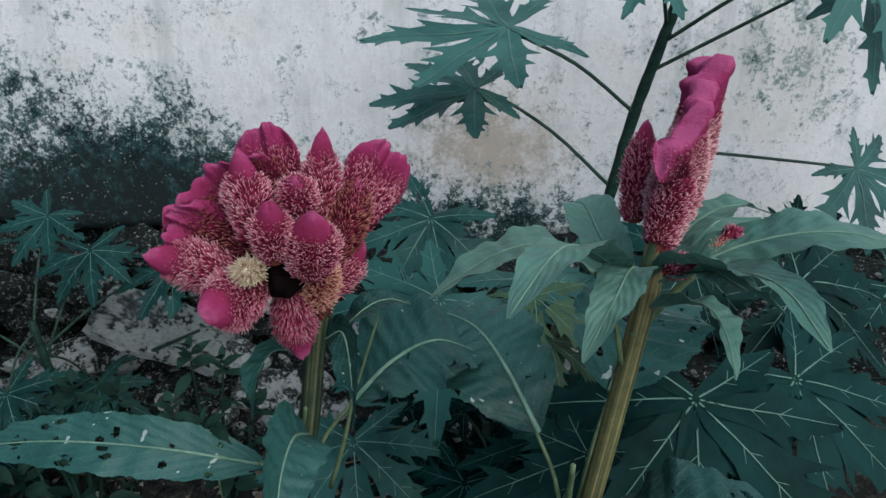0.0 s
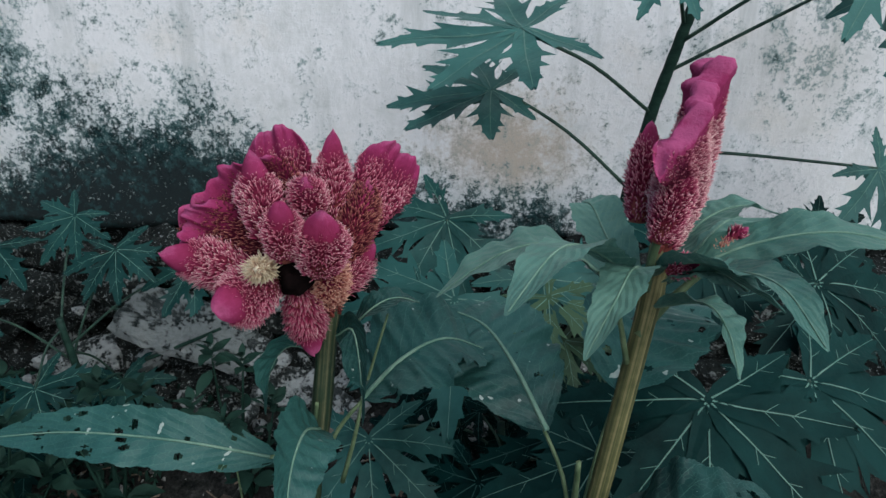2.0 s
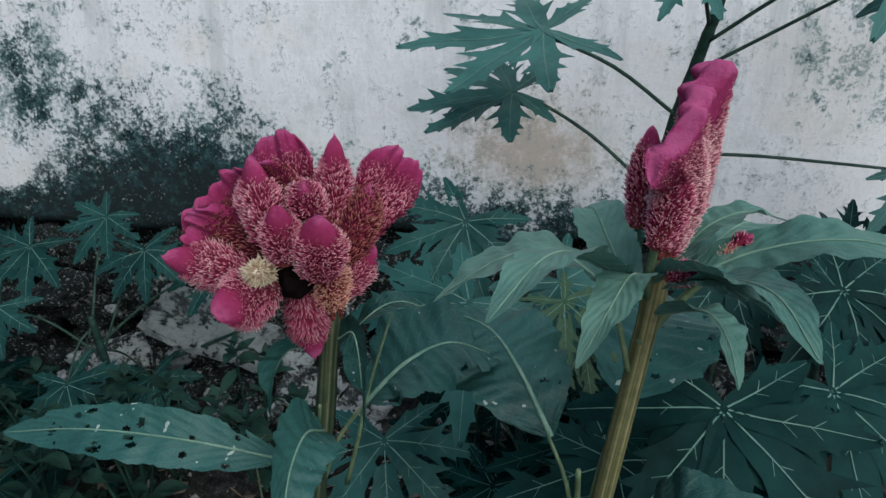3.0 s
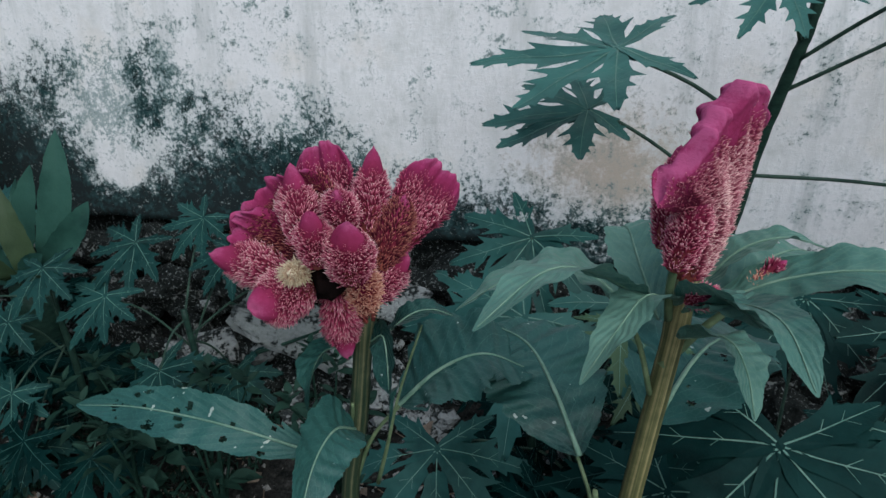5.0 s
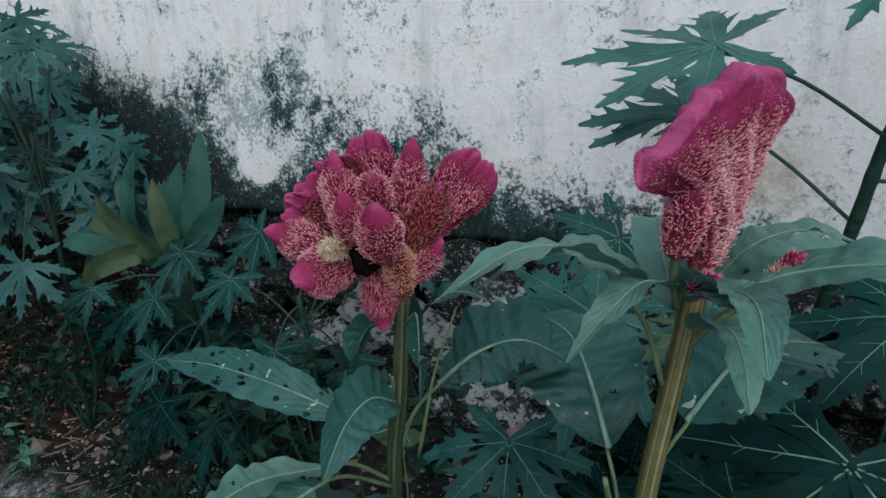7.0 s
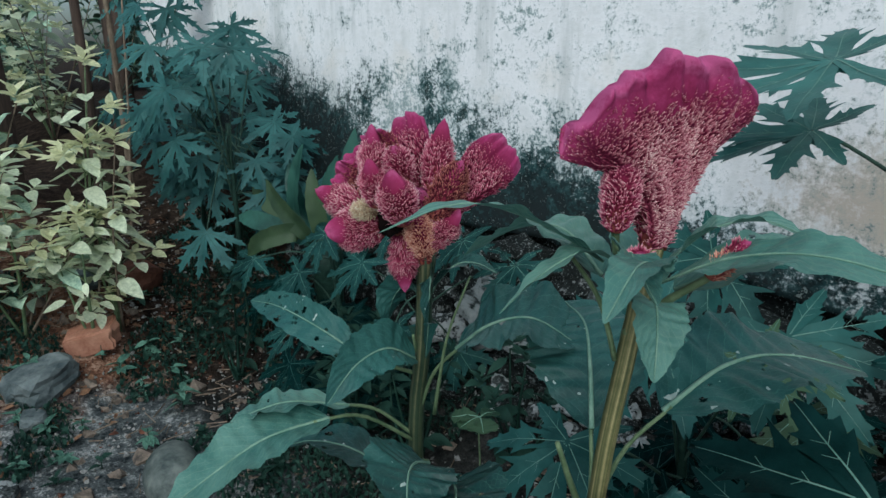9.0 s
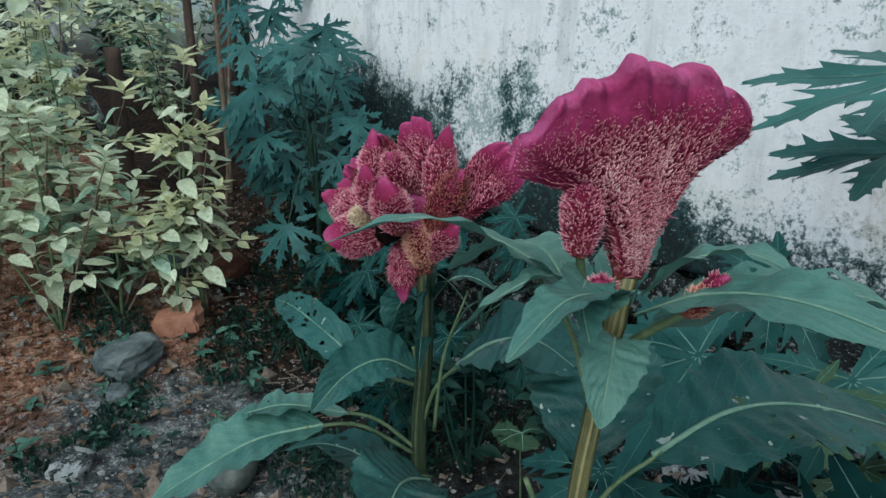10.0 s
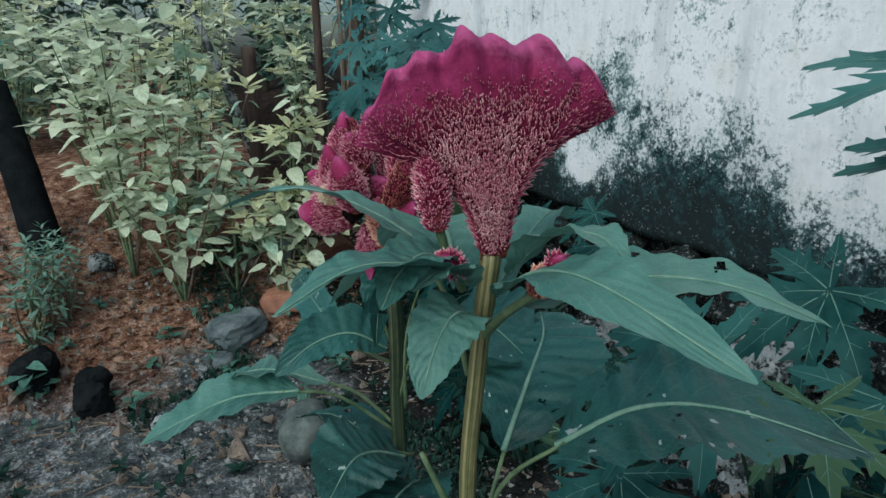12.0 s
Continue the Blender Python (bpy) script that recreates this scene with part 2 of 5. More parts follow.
WALL = wall_material()
SOIL = soil_material()
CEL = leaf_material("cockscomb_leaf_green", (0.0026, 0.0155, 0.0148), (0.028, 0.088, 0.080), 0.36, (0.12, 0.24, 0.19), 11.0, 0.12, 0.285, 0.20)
# truly pale leaves, and a brightened copy of the green for better-lit ones
CEL_PALE_LIT = leaf_material("cockscomb_leaf_pale_lit", (0.034, 0.104, 0.090), (0.132, 0.255, 0.207), 0.42, (0.26, 0.36, 0.25), 11.0, 0.20, 0.0, 0.22)
RIB = simple_material("leaf_rib", (0.09, 0.17, 0.125), (0.20, 0.30, 0.23), 60, 0.5, 0.2)
# low papaya greens stepped from shaded to lit, brightness put into the colour
PAP_SHADED = leaf_material("papaya_leaf_shaded", (0.0006, 0.005, 0.005), (0.0045, 0.023, 0.0215), 0.6, None, 0, 0.04, 0.0, 0.02)
PAP_TREE = leaf_material("papaya_leaf_bluish", (0.010, 0.044, 0.042), (0.042, 0.122, 0.110), 0.5, None, 0, 0.10)
PAP_BUSH = leaf_material("papaya_sapling_green", (0.007, 0.034, 0.035), (0.036, 0.108, 0.104), 0.5, None, 0, 0.08)
PAP_MID = leaf_material("papaya_seedling_half_shaded", (0.0025, 0.014, 0.0135), (0.0145, 0.052, 0.048), 0.45, None, 0, 0.08, 0.0, 0.08)
PAP_LIT = leaf_material("papaya_leaf_lit", (0.005, 0.026, 0.024), (0.027, 0.086, 0.078), 0.42, None, 0, 0.10, 0.0, 0.10)
PAP_YEL = leaf_material("papaya_leaf_yellowing", (0.012, 0.034, 0.020), (0.038, 0.074, 0.038), 0.5, None, 0, 0.12)
VEIN_DIM = simple_material("papaya_vein_dark", (0.012, 0.040, 0.036), (0.035, 0.085, 0.075), 60, 0.5, 0.2)
# dimmed copy of the low papaya green for the shaded right-hand plants
PAP_DIM = leaf_material("papaya_leaf_dimmed", (0.0010, 0.008, 0.0076), (0.0082, 0.034, 0.0315), 0.5, None, 0, 0.06, 0.0, 0.05)
VEIN = simple_material("papaya_vein", (0.05, 0.115, 0.095), (0.13, 0.22, 0.18), 60, 0.5, 0.2)
def stem_material(name, stops):
    """Ribbed stem: green and straw-coloured stripes along its length."""
    k = Nodes(name, 0.5, 0.3)
    m = k.put("ShaderNodeMapping")
    m.inputs["Scale"].default_value = (14.0, 0.8, 1.0)
    k.t.links.new(k.coord("UV"), m.inputs["Vector"])
    a = k.noise(1.0, 3, 0.6, vec=m.outputs[0])
    b = k.noise(120, 4, 0.6)
    f = k.math("ADD", k.math("MULTIPLY", a, 0.85), k.math("MULTIPLY", b, 0.15))
    k.colour(k.ramp(f, stops))
    k.bump(f, 0.5, 0.0015)
    return k.mat


STEM = stem_material("cockscomb_stem_straw", [(0.36, (0.020, 0.036, 0.017)), (0.50, (0.115, 0.115, 0.048)), (0.64, (0.33, 0.275, 0.140))])
STEM_GREEN = stem_material("cockscomb_stem_green", [(0.36, (0.008, 0.024, 0.015)), (0.52, (0.030, 0.048, 0.026)), (0.68, (0.17, 0.155, 0.085))])
PET = simple_material("cockscomb_petiole", (0.055, 0.090, 0.045), (0.15, 0.20, 0.11), 60, 0.5, 0.2)
PSTEM = simple_material("papaya_stem_bark", (0.006, 0.017, 0.014), (0.022, 0.050, 0.037), 40, 0.5, 0.5, 0.002, (1, 1, 2.5))
PPET = simple_material("papaya_petiole", (0.012, 0.030, 0.024), (0.045, 0.080, 0.060), 40, 0.5, 0.2)
SHRUB = leaf_material("shrub_leaf_yellow_green", (0.345, 0.42, 0.285), (0.69, 0.74, 0.56), 0.55, (0.46, 0.50, 0.30), 7.0, 0.42, 0.0, 0.40)
SHRUB_TIP = leaf_material("shrub_leaf_young", (0.42, 0.45, 0.25), (0.72, 0.72, 0.47), 0.55, (0.50, 0.50, 0.28), 7.0, 0.45, 0.0, 0.40)
SHRUB_DARK = leaf_material("shrub_leaf_green", (0.13, 0.24, 0.18), (0.44, 0.57, 0.43), 0.55, (0.24, 0.32, 0.20), 7.0, 0.30, 0.0, 0.40)
BUSH = leaf_material("far_bush_leaf", (0.03, 0.06, 0.045), (0.10, 0.16, 0.11), 0.6, None, 0, 0.15)
FEATHER = leaf_material("feathery_weed_leaf", (0.06, 0.13, 0.10), (0.22, 0.33, 0.25), 0.55, None, 0, 0.2)
# one weed green in two copies: lit for the slope, darkened for shade
WEED_LIT = leaf_material("weed_leaf_lit", (0.020, 0.055, 0.042), (0.085, 0.17, 0.125), 0.55, None, 0, 0.15)
WEED_SHADED = leaf_material("weed_leaf_shaded", (0.004, 0.014, 0.011), (0.019, 0.047, 0.034), 0.55, None, 0, 0.12, 0.0, 0.08)
TWIG = simple_material("grey_brown_twig", (0.05, 0.035, 0.025), (0.20, 0.16, 0.12), 50, 0.85, 0.5, 0.002, (1, 1, 0.3))
WOOD = simple_material("weathered_post_wood", (0.018, 0.014, 0.012), (0.085, 0.060, 0.048), 14, 0.85, 0.6, 0.004, (3, 3, 0.3))
ROCK = simple_material("grey_stone", (0.020, 0.032, 0.037), (0.135, 0.155, 0.155), 14, 0.85, 0.7, 0.006)
def rubble_material(name, dark, mid, pale, cover, flecks):
    """Broken masonry: dark damp crust with patches of pale lime and fine flecks."""
    k = Nodes(name, 0.9, 0.1)
    p = k.coord("Object")
    a, b, c = k.noise(11, 6, 0.7, vec=p), k.noise(45, 6, 0.72, vec=p), k.noise(170, 4, 0.7, vec=p)
    f = k.math("ADD", k.math("MULTIPLY", b, 0.6), k.math("MULTIPLY", c, 0.4))
    col = k.ramp(f, [(0.38, dark), (0.60, mid)])
    lime = k.ramp(k.math("ADD", k.math("MULTIPLY", a, 0.6), k.math("MULTIPLY", f, 0.4)), [(0.56 - cover, 0.0), (0.60 - cover, 1.0)])
    col = k.mix(lime, col, k.ramp(f, [(0.30, mid), (0.55, pale)]))
    col = k.mix(k.math("MULTIPLY", k.math("GREATER_THAN", c, 0.66 - flecks), k.math("GREATER_THAN", b, 0.47)), col, pale)
    k.colour(col)
    k.bump(k.math("ADD", f, k.math("MULTIPLY", lime, 0.3)), 0.9, 0.010)
    return k.mat


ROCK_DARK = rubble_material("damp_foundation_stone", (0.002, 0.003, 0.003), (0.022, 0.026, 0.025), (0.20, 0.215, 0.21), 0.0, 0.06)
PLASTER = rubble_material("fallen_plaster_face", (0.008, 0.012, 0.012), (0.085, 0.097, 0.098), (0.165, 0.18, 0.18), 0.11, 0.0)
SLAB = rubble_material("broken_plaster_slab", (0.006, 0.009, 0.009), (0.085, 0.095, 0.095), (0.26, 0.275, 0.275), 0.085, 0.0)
BRICK = simple_material("brick_clay", (0.20, 0.085, 0.055), (0.36, 0.19, 0.13), 22, 0.9, 0.6, 0.003)
CLAY = simple_material("dark_red_clay", (0.03, 0.014, 0.010), (0.11, 0.048, 0.032), 22, 0.95, 0.6, 0.004)
CHAR = simple_material("charred_wood_black", (0.0025, 0.0035, 0.004), (0.013, 0.015, 0.016), 18, 0.95, 0.9, 0.008, None, 0.04)
NUT = simple_material("mottled_nut_husk", (0.012, 0.022, 0.024), (0.15, 0.165, 0.15), 11, 0.7, 0.5, 0.003)
AGAVE = leaf_material("rosette_leaf_green", (0.004, 0.020, 0.017), (0.030, 0.084, 0.066), 0.4, None, 0, 0.06)
AGAVE_OLD = leaf_material("rosette_leaf_yellowing", (0.007, 0.020, 0.011), (0.036, 0.060, 0.030), 0.4, None, 0, 0.06)
BLOOM = bloom_material("cockscomb_crimson", [(0.05, (0.22, 0.055, 0.045)), (0.30, (0.060, 0.007, 0.015)), (0.62, (0.095, 0.008, 0.027)), (0.80, (0.165, 0.014, 0.055)), (0.93, (0.24, 0.027, 0.095)), (1.12, (0.31, 0.062, 0.155))])
BLOOM_CLUB = bloom_material("cockscomb_club_crimson", [(0.05, (0.27, 0.085, 0.065)), (0.35, (0.150, 0.018, 0.036)), (0.70, (0.170, 0.015, 0.050)), (0.90, (0.23, 0.026, 0.086)), (1.12, (0.31, 0.062, 0.150))])
TUFT = bloom_material("cockscomb_cream", [(0.0, (0.34, 0.17, 0.13)), (0.6, (0.55, 0.42, 0.28)), (1.0, (0.70, 0.62, 0.46))])
BRIST = bloom_material("cockscomb_bristles", [(0.0, (0.10, 0.008, 0.027)), (0.48, (0.27, 0.028, 0.080)), (0.75, (0.47, 0.14, 0.205)), (0.98, (0.80, 0.58, 0.56))])
BRIST_FAN = bloom_material("cockscomb_fan_bristles", [(0.0, (0.095, 0.008, 0.027)), (0.45, (0.27, 0.045, 0.090)), (0.75, (0.46, 0.17, 0.215)), (1.0, (0.80, 0.60, 0.57))])
BRIST_DARK = bloom_material("cockscomb_bristles_maroon", [(0.0, (0.050, 0.005, 0.013)), (0.5, (0.11, 0.015, 0.030)), (0.8, (0.28, 0.09, 0.075)), (1.0, (0.50, 0.26, 0.20))])
BRIST_ORANGE = bloom_material("cockscomb_bristles_tan", [(0.0, (0.22, 0.05, 0.04)), (0.45, (0.46, 0.16, 0.13)), (1.0, (0.74, 0.48, 0.36))])
DARK = simple_material("hollow_black", (0.002, 0.002, 0.002), (0.012, 0.007, 0.007), 80, 1.0, 0.6, 0.002, None, 0.02)


# ---- mesh kit ----
V = Vector


def build(name, verts, faces, material, parent=None, uvs=None, label="", smooth=True):
    me = bpy.data.meshes.new(name)
    me.from_pydata([tuple(v) for v in verts], [], faces)
    if uvs is not None:
        layer = me.uv_layers.new(name="UVMap")
        idx = np.empty(len(me.loops), dtype=np.int32)
        me.loops.foreach_get("vertex_index", idx)
        layer.data.foreach_set("uv", np.asarray(uvs, dtype=np.float32)[idx].ravel())
    if smooth:
        me.polygons.foreach_set("use_smooth", [True] * len(me.polygons))
    me.materials.append(material)
    me.update()
    ob = new(name, me)
    if parent:
        ob.parent = parent
    if label:
        ob["label"] = label
    return ob


def thing(name, base, label, category, group="", kind=""):
    ob = new(name)
    ob.empty_display_size = 0.02
    ob.location = base
    return tagged(ob, label, category, group, kind)


def curve_points(pts, n):
    """Catmull-Rom points through the given ones."""
    pts = [V(p) for p in pts]
    if len(pts) == 2:
        return [pts[0].lerp(pts[1], i / (n - 1)) for i in range(n)]
    ext = [2 * pts[0] - pts[1], *pts, 2 * pts[-1] - pts[-2]]
    out = []
    for i in range(n):
        f = i / (n - 1) * (len(pts) - 1)
        k = min(int(f), len(pts) - 2)
        t = f - k
        a, b, c, d = ext[k:k + 4]
        out.append(0.5 * (2 * b + (c - a) * t + (2 * a - 5 * b + 4 * c - d) * t * t + (3 * b - a - 3 * c + d) * t ** 3))
    return out


def tube_data(pts, r0, r1, sides=7, ridge=0.0, seed=0, bulge=None, squash=None):
    rnd = random.Random(seed)
    verts, faces, uvs = [], [], []
    n = len(pts)
    ref = V((0.31, 0.87, 0.38)).normalized()
    for i, p in enumerate(pts):
        t = (pts[min(i + 1, n - 1)] - pts[max(i - 1, 0)]).normalized()
        a = t.cross(ref).normalized()
        b = t.cross(a)
        r = r0 + (r1 - r0) * i / (n - 1)
        if bulge:
            r *= bulge(i / (n - 1))
        for k in range(sides):
            ang = 2 * math.pi * k / sides
            rr = r * (1 + (ridge if k % 2 else -ridge)) * (1 + rnd.uniform(-0.03, 0.03))
            off = (a * math.cos(ang) + b * math.sin(ang)) * rr
            if squash:
                off -= V(squash[0]) * (off.dot(V(squash[0])) * (1 - squash[1]))
            verts.append(p + off)
            uvs.append((k / sides, i / (n - 1)))
    for i in range(n - 1):
        for k in range(sides):
            faces.append((i * sides + k, i * sides + (k + 1) % sides, (i + 1) * sides + (k + 1) % sides, (i + 1) * sides + k))
    faces.append(tuple(range(sides))[::-1])
    faces.append(tuple((n - 1) * sides + k for k in range(sides)))
    return verts, faces, uvs


def tube(name, pts, r0, r1, material, parent, n=12, sides=7, ridge=0.0, seed=0, bulge=None, label="", squash=None):
    base = V(parent.location) if parent else V()
    pts = [p - base for p in curve_points(pts, n)]
    v, f, u = tube_data(pts, r0, r1, sides, ridge, seed, bulge, squash)
    return build(name, v, f, material, parent, u, label)


def blade(name, path, width, material, parent, seed=0, roll=0.0, fold=0.25, wave=0.10, holes=0, broad=0.42, rib=True, nu=112, nv=42, torn=0.0, up=(0, 0, 1)):
    """A lance-shaped leaf along a path from its foot to its tip; roll turns it about its midrib, in degrees."""
    rnd = random.Random(seed)
    base = V(parent.location)
    pts = [p - base for p in curve_points(path, nu + 1)]
    spots = [(rnd.uniform(0.12, 0.85), rnd.uniform(0.06, 0.94), rnd.choice((0.007, 0.009, 0.012, 0.016, 0.026))) for _ in range(holes * 2)]
    length = sum((pts[i + 1] - pts[i]).length for i in range(nu))
    ph1, ph2 = rnd.uniform(0, 6), rnd.uniform(0, 6)
    verts, uvs, norms = [], [], []
    for i, p in enumerate(pts):
        s = i / nu
        t = (pts[min(i + 1, nu)] - pts[max(i - 1, 0)]).normalized()
        side = t.cross(V(up))
        if side.length < 0.15:
            side = t.cross(V((0.4, 0.9, 0.1)))
        side.normalize()
        side = Matrix.Rotation(radians(roll), 3, t) @ side
        nor = side.cross(t).normalized()
        norms.append(nor)
        e = broad / (1 - broad)
        w = (s ** e * (1 - s)) ** 0.85 if 0 < s < 1 else 0.0
        top = (broad ** e * (1 - broad)) ** 0.85
        w = width * 0.5 * (w / top) + 0.0006
        for k in range(nv + 1):
            v = 2 * k / nv - 1
            ripple = wave * w * abs(v) ** 1.5 * math.sin(s * 17 + ph1 + (1.3 if v > 0 else 0)) + 0.05 * w * math.sin(s * 41 + ph2) * abs(v)
            jag = 1 + 0.04 * math.sin(s * 57 + ph2 * v) + 0.03 * rnd.uniform(-1, 1)
            puff = 0.022 * w * math.cos(s * 11 * 6.283 - abs(v) * 2.2) * (1 - abs(v)) * abs(v) * 4
            verts.append(p + side * v * w * jag + nor * (fold * abs(v) ** 1.2 * w + ripple + puff))
            uvs.append((0.5 + v * 0.5, s))
    faces = []
    for i in range(nu):
        for k in range(nv):
            s, v = (i + 0.5) / nu, (k + 0.5) / nv
            out = any(((s - a) * length) ** 2 + ((v - b) * width * 0.9) ** 2 < (c * length) ** 2 * (0.6 + 0.4 * math.sin(7 * s + 40 * v + a * 50)) for a, b, c in spots)
            if torn and abs(v - 0.5) > 0.36 and noise.noise(V((s * 9, v * 3, seed))) > 0.55 - torn:
                out = True
            if not out:
                q = i * (nv + 1) + k
                faces.append((q, q + 1, q + nv + 2, q + nv + 1))
    ob = build(name, verts, faces, material, parent, uvs)
    if rib:
        mid = [p + n * 0.0004 for p, n in zip(pts[:-2], norms)]
        v, f, u = tube_data(mid, 0.0012 * width / 0.06 + 0.0003, 0.0003, 6)
        build("midrib", v, f, RIB, ob, u)
    return ob


def strip(verts, faces, uvs, start, way, side, length, half, rows, cols, warp, lift, seed):
    """A pointed strip from start along way."""
    o = len(verts)
    for i in range(rows + 1):
        s = i / rows
        w = half(s)
        for k in range(cols + 1):
            v = 2 * k / cols - 1
            q = start + way * (length * s) + side * (v * w)
            verts.append(warp(q, abs(v) * w) + V((0, 0, lift)))
            uvs.append((0.5 + v * w * 8, s))
    for i in range(rows):
        for k in range(cols):
            q = o + i * (cols + 1) + k
            faces.append((q, q + 1, q + cols + 2, q + cols + 1))


def lobe_edge(rnd, fat, teeth):
    """Half-width along one side of a papaya lobe, as shares of its length, and the points of its side lobes."""
    t1, t2, t3 = 0.36 + rnd.uniform(-0.04, 0.04), 0.57 + rnd.uniform(-0.04, 0.04), 0.75 + rnd.uniform(-0.03, 0.03)
    w1, w2, w3 = (teeth * k * rnd.uniform(0.75, 1.2) for k in (0.21, 0.155, 0.085))
    knots = [(0.0, 0.030), (0.10, 0.060 * fat), (0.24, 0.080 * fat), (t1 - 0.06, 0.105 * fat), (t1, w1), (t1 + 0.055, 0.090 * fat),
             (t2 - 0.06, 0.080 * fat), (t2, w2), (t2 + 0.05, 0.066 * fat), (t3 - 0.04, 0.058 * fat), (t3, w3), (t3 + 0.04, 0.046 * fat), (0.90, 0.026 * fat), (1.0, 0.0004)]
    return knots, ((t1, w1), (t2, w2))


def papaya_leaf(parent, centre, normal, forward, size, seed, material=None, vein=None, droop=0.25, holes=0.0, veins=True, slim=1.0, web=0.0, rings=2):
    """A palmate leaf: deep lobes with forward-pointing side lobes, joined round the petiole; centre is where the petiole joins."""
    rnd = random.Random(seed)
    n = V(normal).normalized()
    f = V(forward)
    f = (f - n * f.dot(n)).normalized()
    s_ = f.cross(n).normalized()
    frame_m = Matrix((s_, f, n)).transposed()
    origin = V(centre) - V(parent.location)
    ph = [rnd.uniform(0, 6.28) for _ in range(3)]

    def warp(q, off):
        r = math.hypot(q.x, q.y) / size
        z = -droop * size * r * r + 0.16 * off + 0.045 * size * r * math.sin(3 * math.atan2(q.x, q.y) + ph[0]) + 0.012 * size * math.sin(q.x / size * 11 + ph[1]) * math.sin(q.y / size * 9 + ph[2])
        return V((q.x, q.y, z))

    verts, faces, uvs = [], [], []
    vv, vf, vu = [], [], []
    angles = [0, 40, -40, 82, -82, 128, -128]
    spans = [1.0, 0.97, 0.97, 0.86, 0.86, 0.62, 0.62]
    cols, lean = 2 * rings, 1.0
    for j, (ang, span) in enumerate(zip(angles, spans)):
        a = radians(ang + rnd.uniform(-6, 6))
        L = size * span * rnd.uniform(0.88, 1.08)
        way, side = V((math.sin(a), math.cos(a), 0)), V((math.cos(a), -math.sin(a), 0))
        lift = 0.00025 * j
        edges = {sg: lobe_edge(rnd, slim * 1.05, slim ** 0.5 * (1.0 if abs(ang) < 100 else 0.8)) for sg in (-1, 1)}
        steps = sorted({round(k[0], 4) for sg in (-1, 1) for k in edges[sg][0]} | {0.04, 0.17, 0.95})
        o = len(verts)
        bend = rnd.uniform(-0.10, 0.10)
        for s in steps:
            mid = way * (L * s * (1 - 0.12 * (s > 0.99))) + side * (bend * L * s * s)
            for k in range(cols + 1):
                v = 2 * k / cols - 1
                sg = 1 if v >= 0 else -1
                xs, ws = zip(*edges[sg][0])
                w = float(np.interp(s, xs, ws)) * L
                q = mid + way * (lean * abs(v) * w * min(1.0, s * 3.5)) + side * (v * w)
                verts.append(warp(q, abs(v) * w) + V((0, 0, lift)))
                uvs.append((0.5 + v * w * 8, s))
        for i in range(len(steps) - 1):
            for k in range(cols):
                q = o + i * (cols + 1) + k
                faces.append((q, q + 1, q + cols + 2, q + cols + 1))
        if veins:
            strip(vv, vf, vu, way * 0.004, way, side, L * 0.90, lambda s: 0.0008 * size / 0.15 * (1 - 0.75 * s), 8, 1, lambda q, off: warp(q + side * (bend * (q.length / L) ** 2 * L), off), 0.0012 + lift, seed)
            for sg in (1, -1):
                for at_, w in edges[sg][1]:
                    foot = way * (L * (at_ - 0.03)) + side * (bend * L * at_ * at_)
                    d = way * (L * 0.03 + lean * w * L) + side * (sg * w * L)
                    ln = d.length * 0.85
                    d.normalize()
                    strip(vv, vf, vu, foot, d, V((d.y, -d.x, 0)), ln, lambda s: 0.00030 * size / 0.15 * (1 - 0.7 * s), 4, 1, warp, 0.0014 + lift, seed)
    if web:
        # blade that joins the lobes round the petiole
        o, spokes = len(verts), 44
        for i in range(4):
            for k in range(spokes + 1):
                a = radians(-142 + 284 * k / spokes)
                r = size * web * (0.02 + i / 3) * (1 + 0.10 * math.sin(k * 1.9 + ph[1]))
                verts.append(warp(V((math.sin(a) * r, math.cos(a) * r, 0)), 0.0) - V((0, 0, 0.0004)))
                uvs.append((0.5, 0.3 * i / 3))
        for i in range(3):
            for k in range(spokes):
                q = o + i * (spokes + 1) + k
                faces.append((q, q + 1, q + spokes + 2, q + spokes + 1))
    if holes:
        keep = []
        for fc in faces:
            c = sum((verts[i] for i in fc), V()) / len(fc)
            if noise.noise(c * (26 / max(size, 0.05) * 0.15) + V((seed * 3.1, 0, 0))) < 0.62 - holes or math.hypot(c.x, c.y) < 0.12 * size:
                keep.append(fc)
        faces = keep
    verts = [frame_m @ q + origin for q in verts]
    leaf = build("leaf", verts, faces, material or PAP_SHADED, parent, uvs)
    if veins:
        build("venation", [frame_m @ q + origin for q in vv], vf, vein or VEIN, leaf, vu, "pale raised leaf veins")
    return leaf


def rock_data(size, seed, rough=0.25, sub=2, flat=0.0):
    bm = bmesh.new()
    bmesh.ops.create_icosphere(bm, subdivisions=sub, radius=1.0)
    off = V((seed * 7.3, seed * 3.1, seed * 1.7))
    for v in bm.verts:
        c = v.co.copy()
        # planed faces, as broken stone has
        m = max(abs(c.x), abs(c.y), abs(c.z))
        c = c.lerp(c / m * 0.8, flat)
        c *= 1 + rough * noise.noise(c * 1.3 + off) + rough * 0.4 * noise.noise(c * 3.7 + off)
        v.co = V((c.x * size[0], c.y * size[1], c.z * size[2]))
    verts = [v.co.copy() for v in bm.verts]
    faces = [tuple(v.index for v in f.verts) for f in bm.faces]
    bm.free()
    return verts, faces


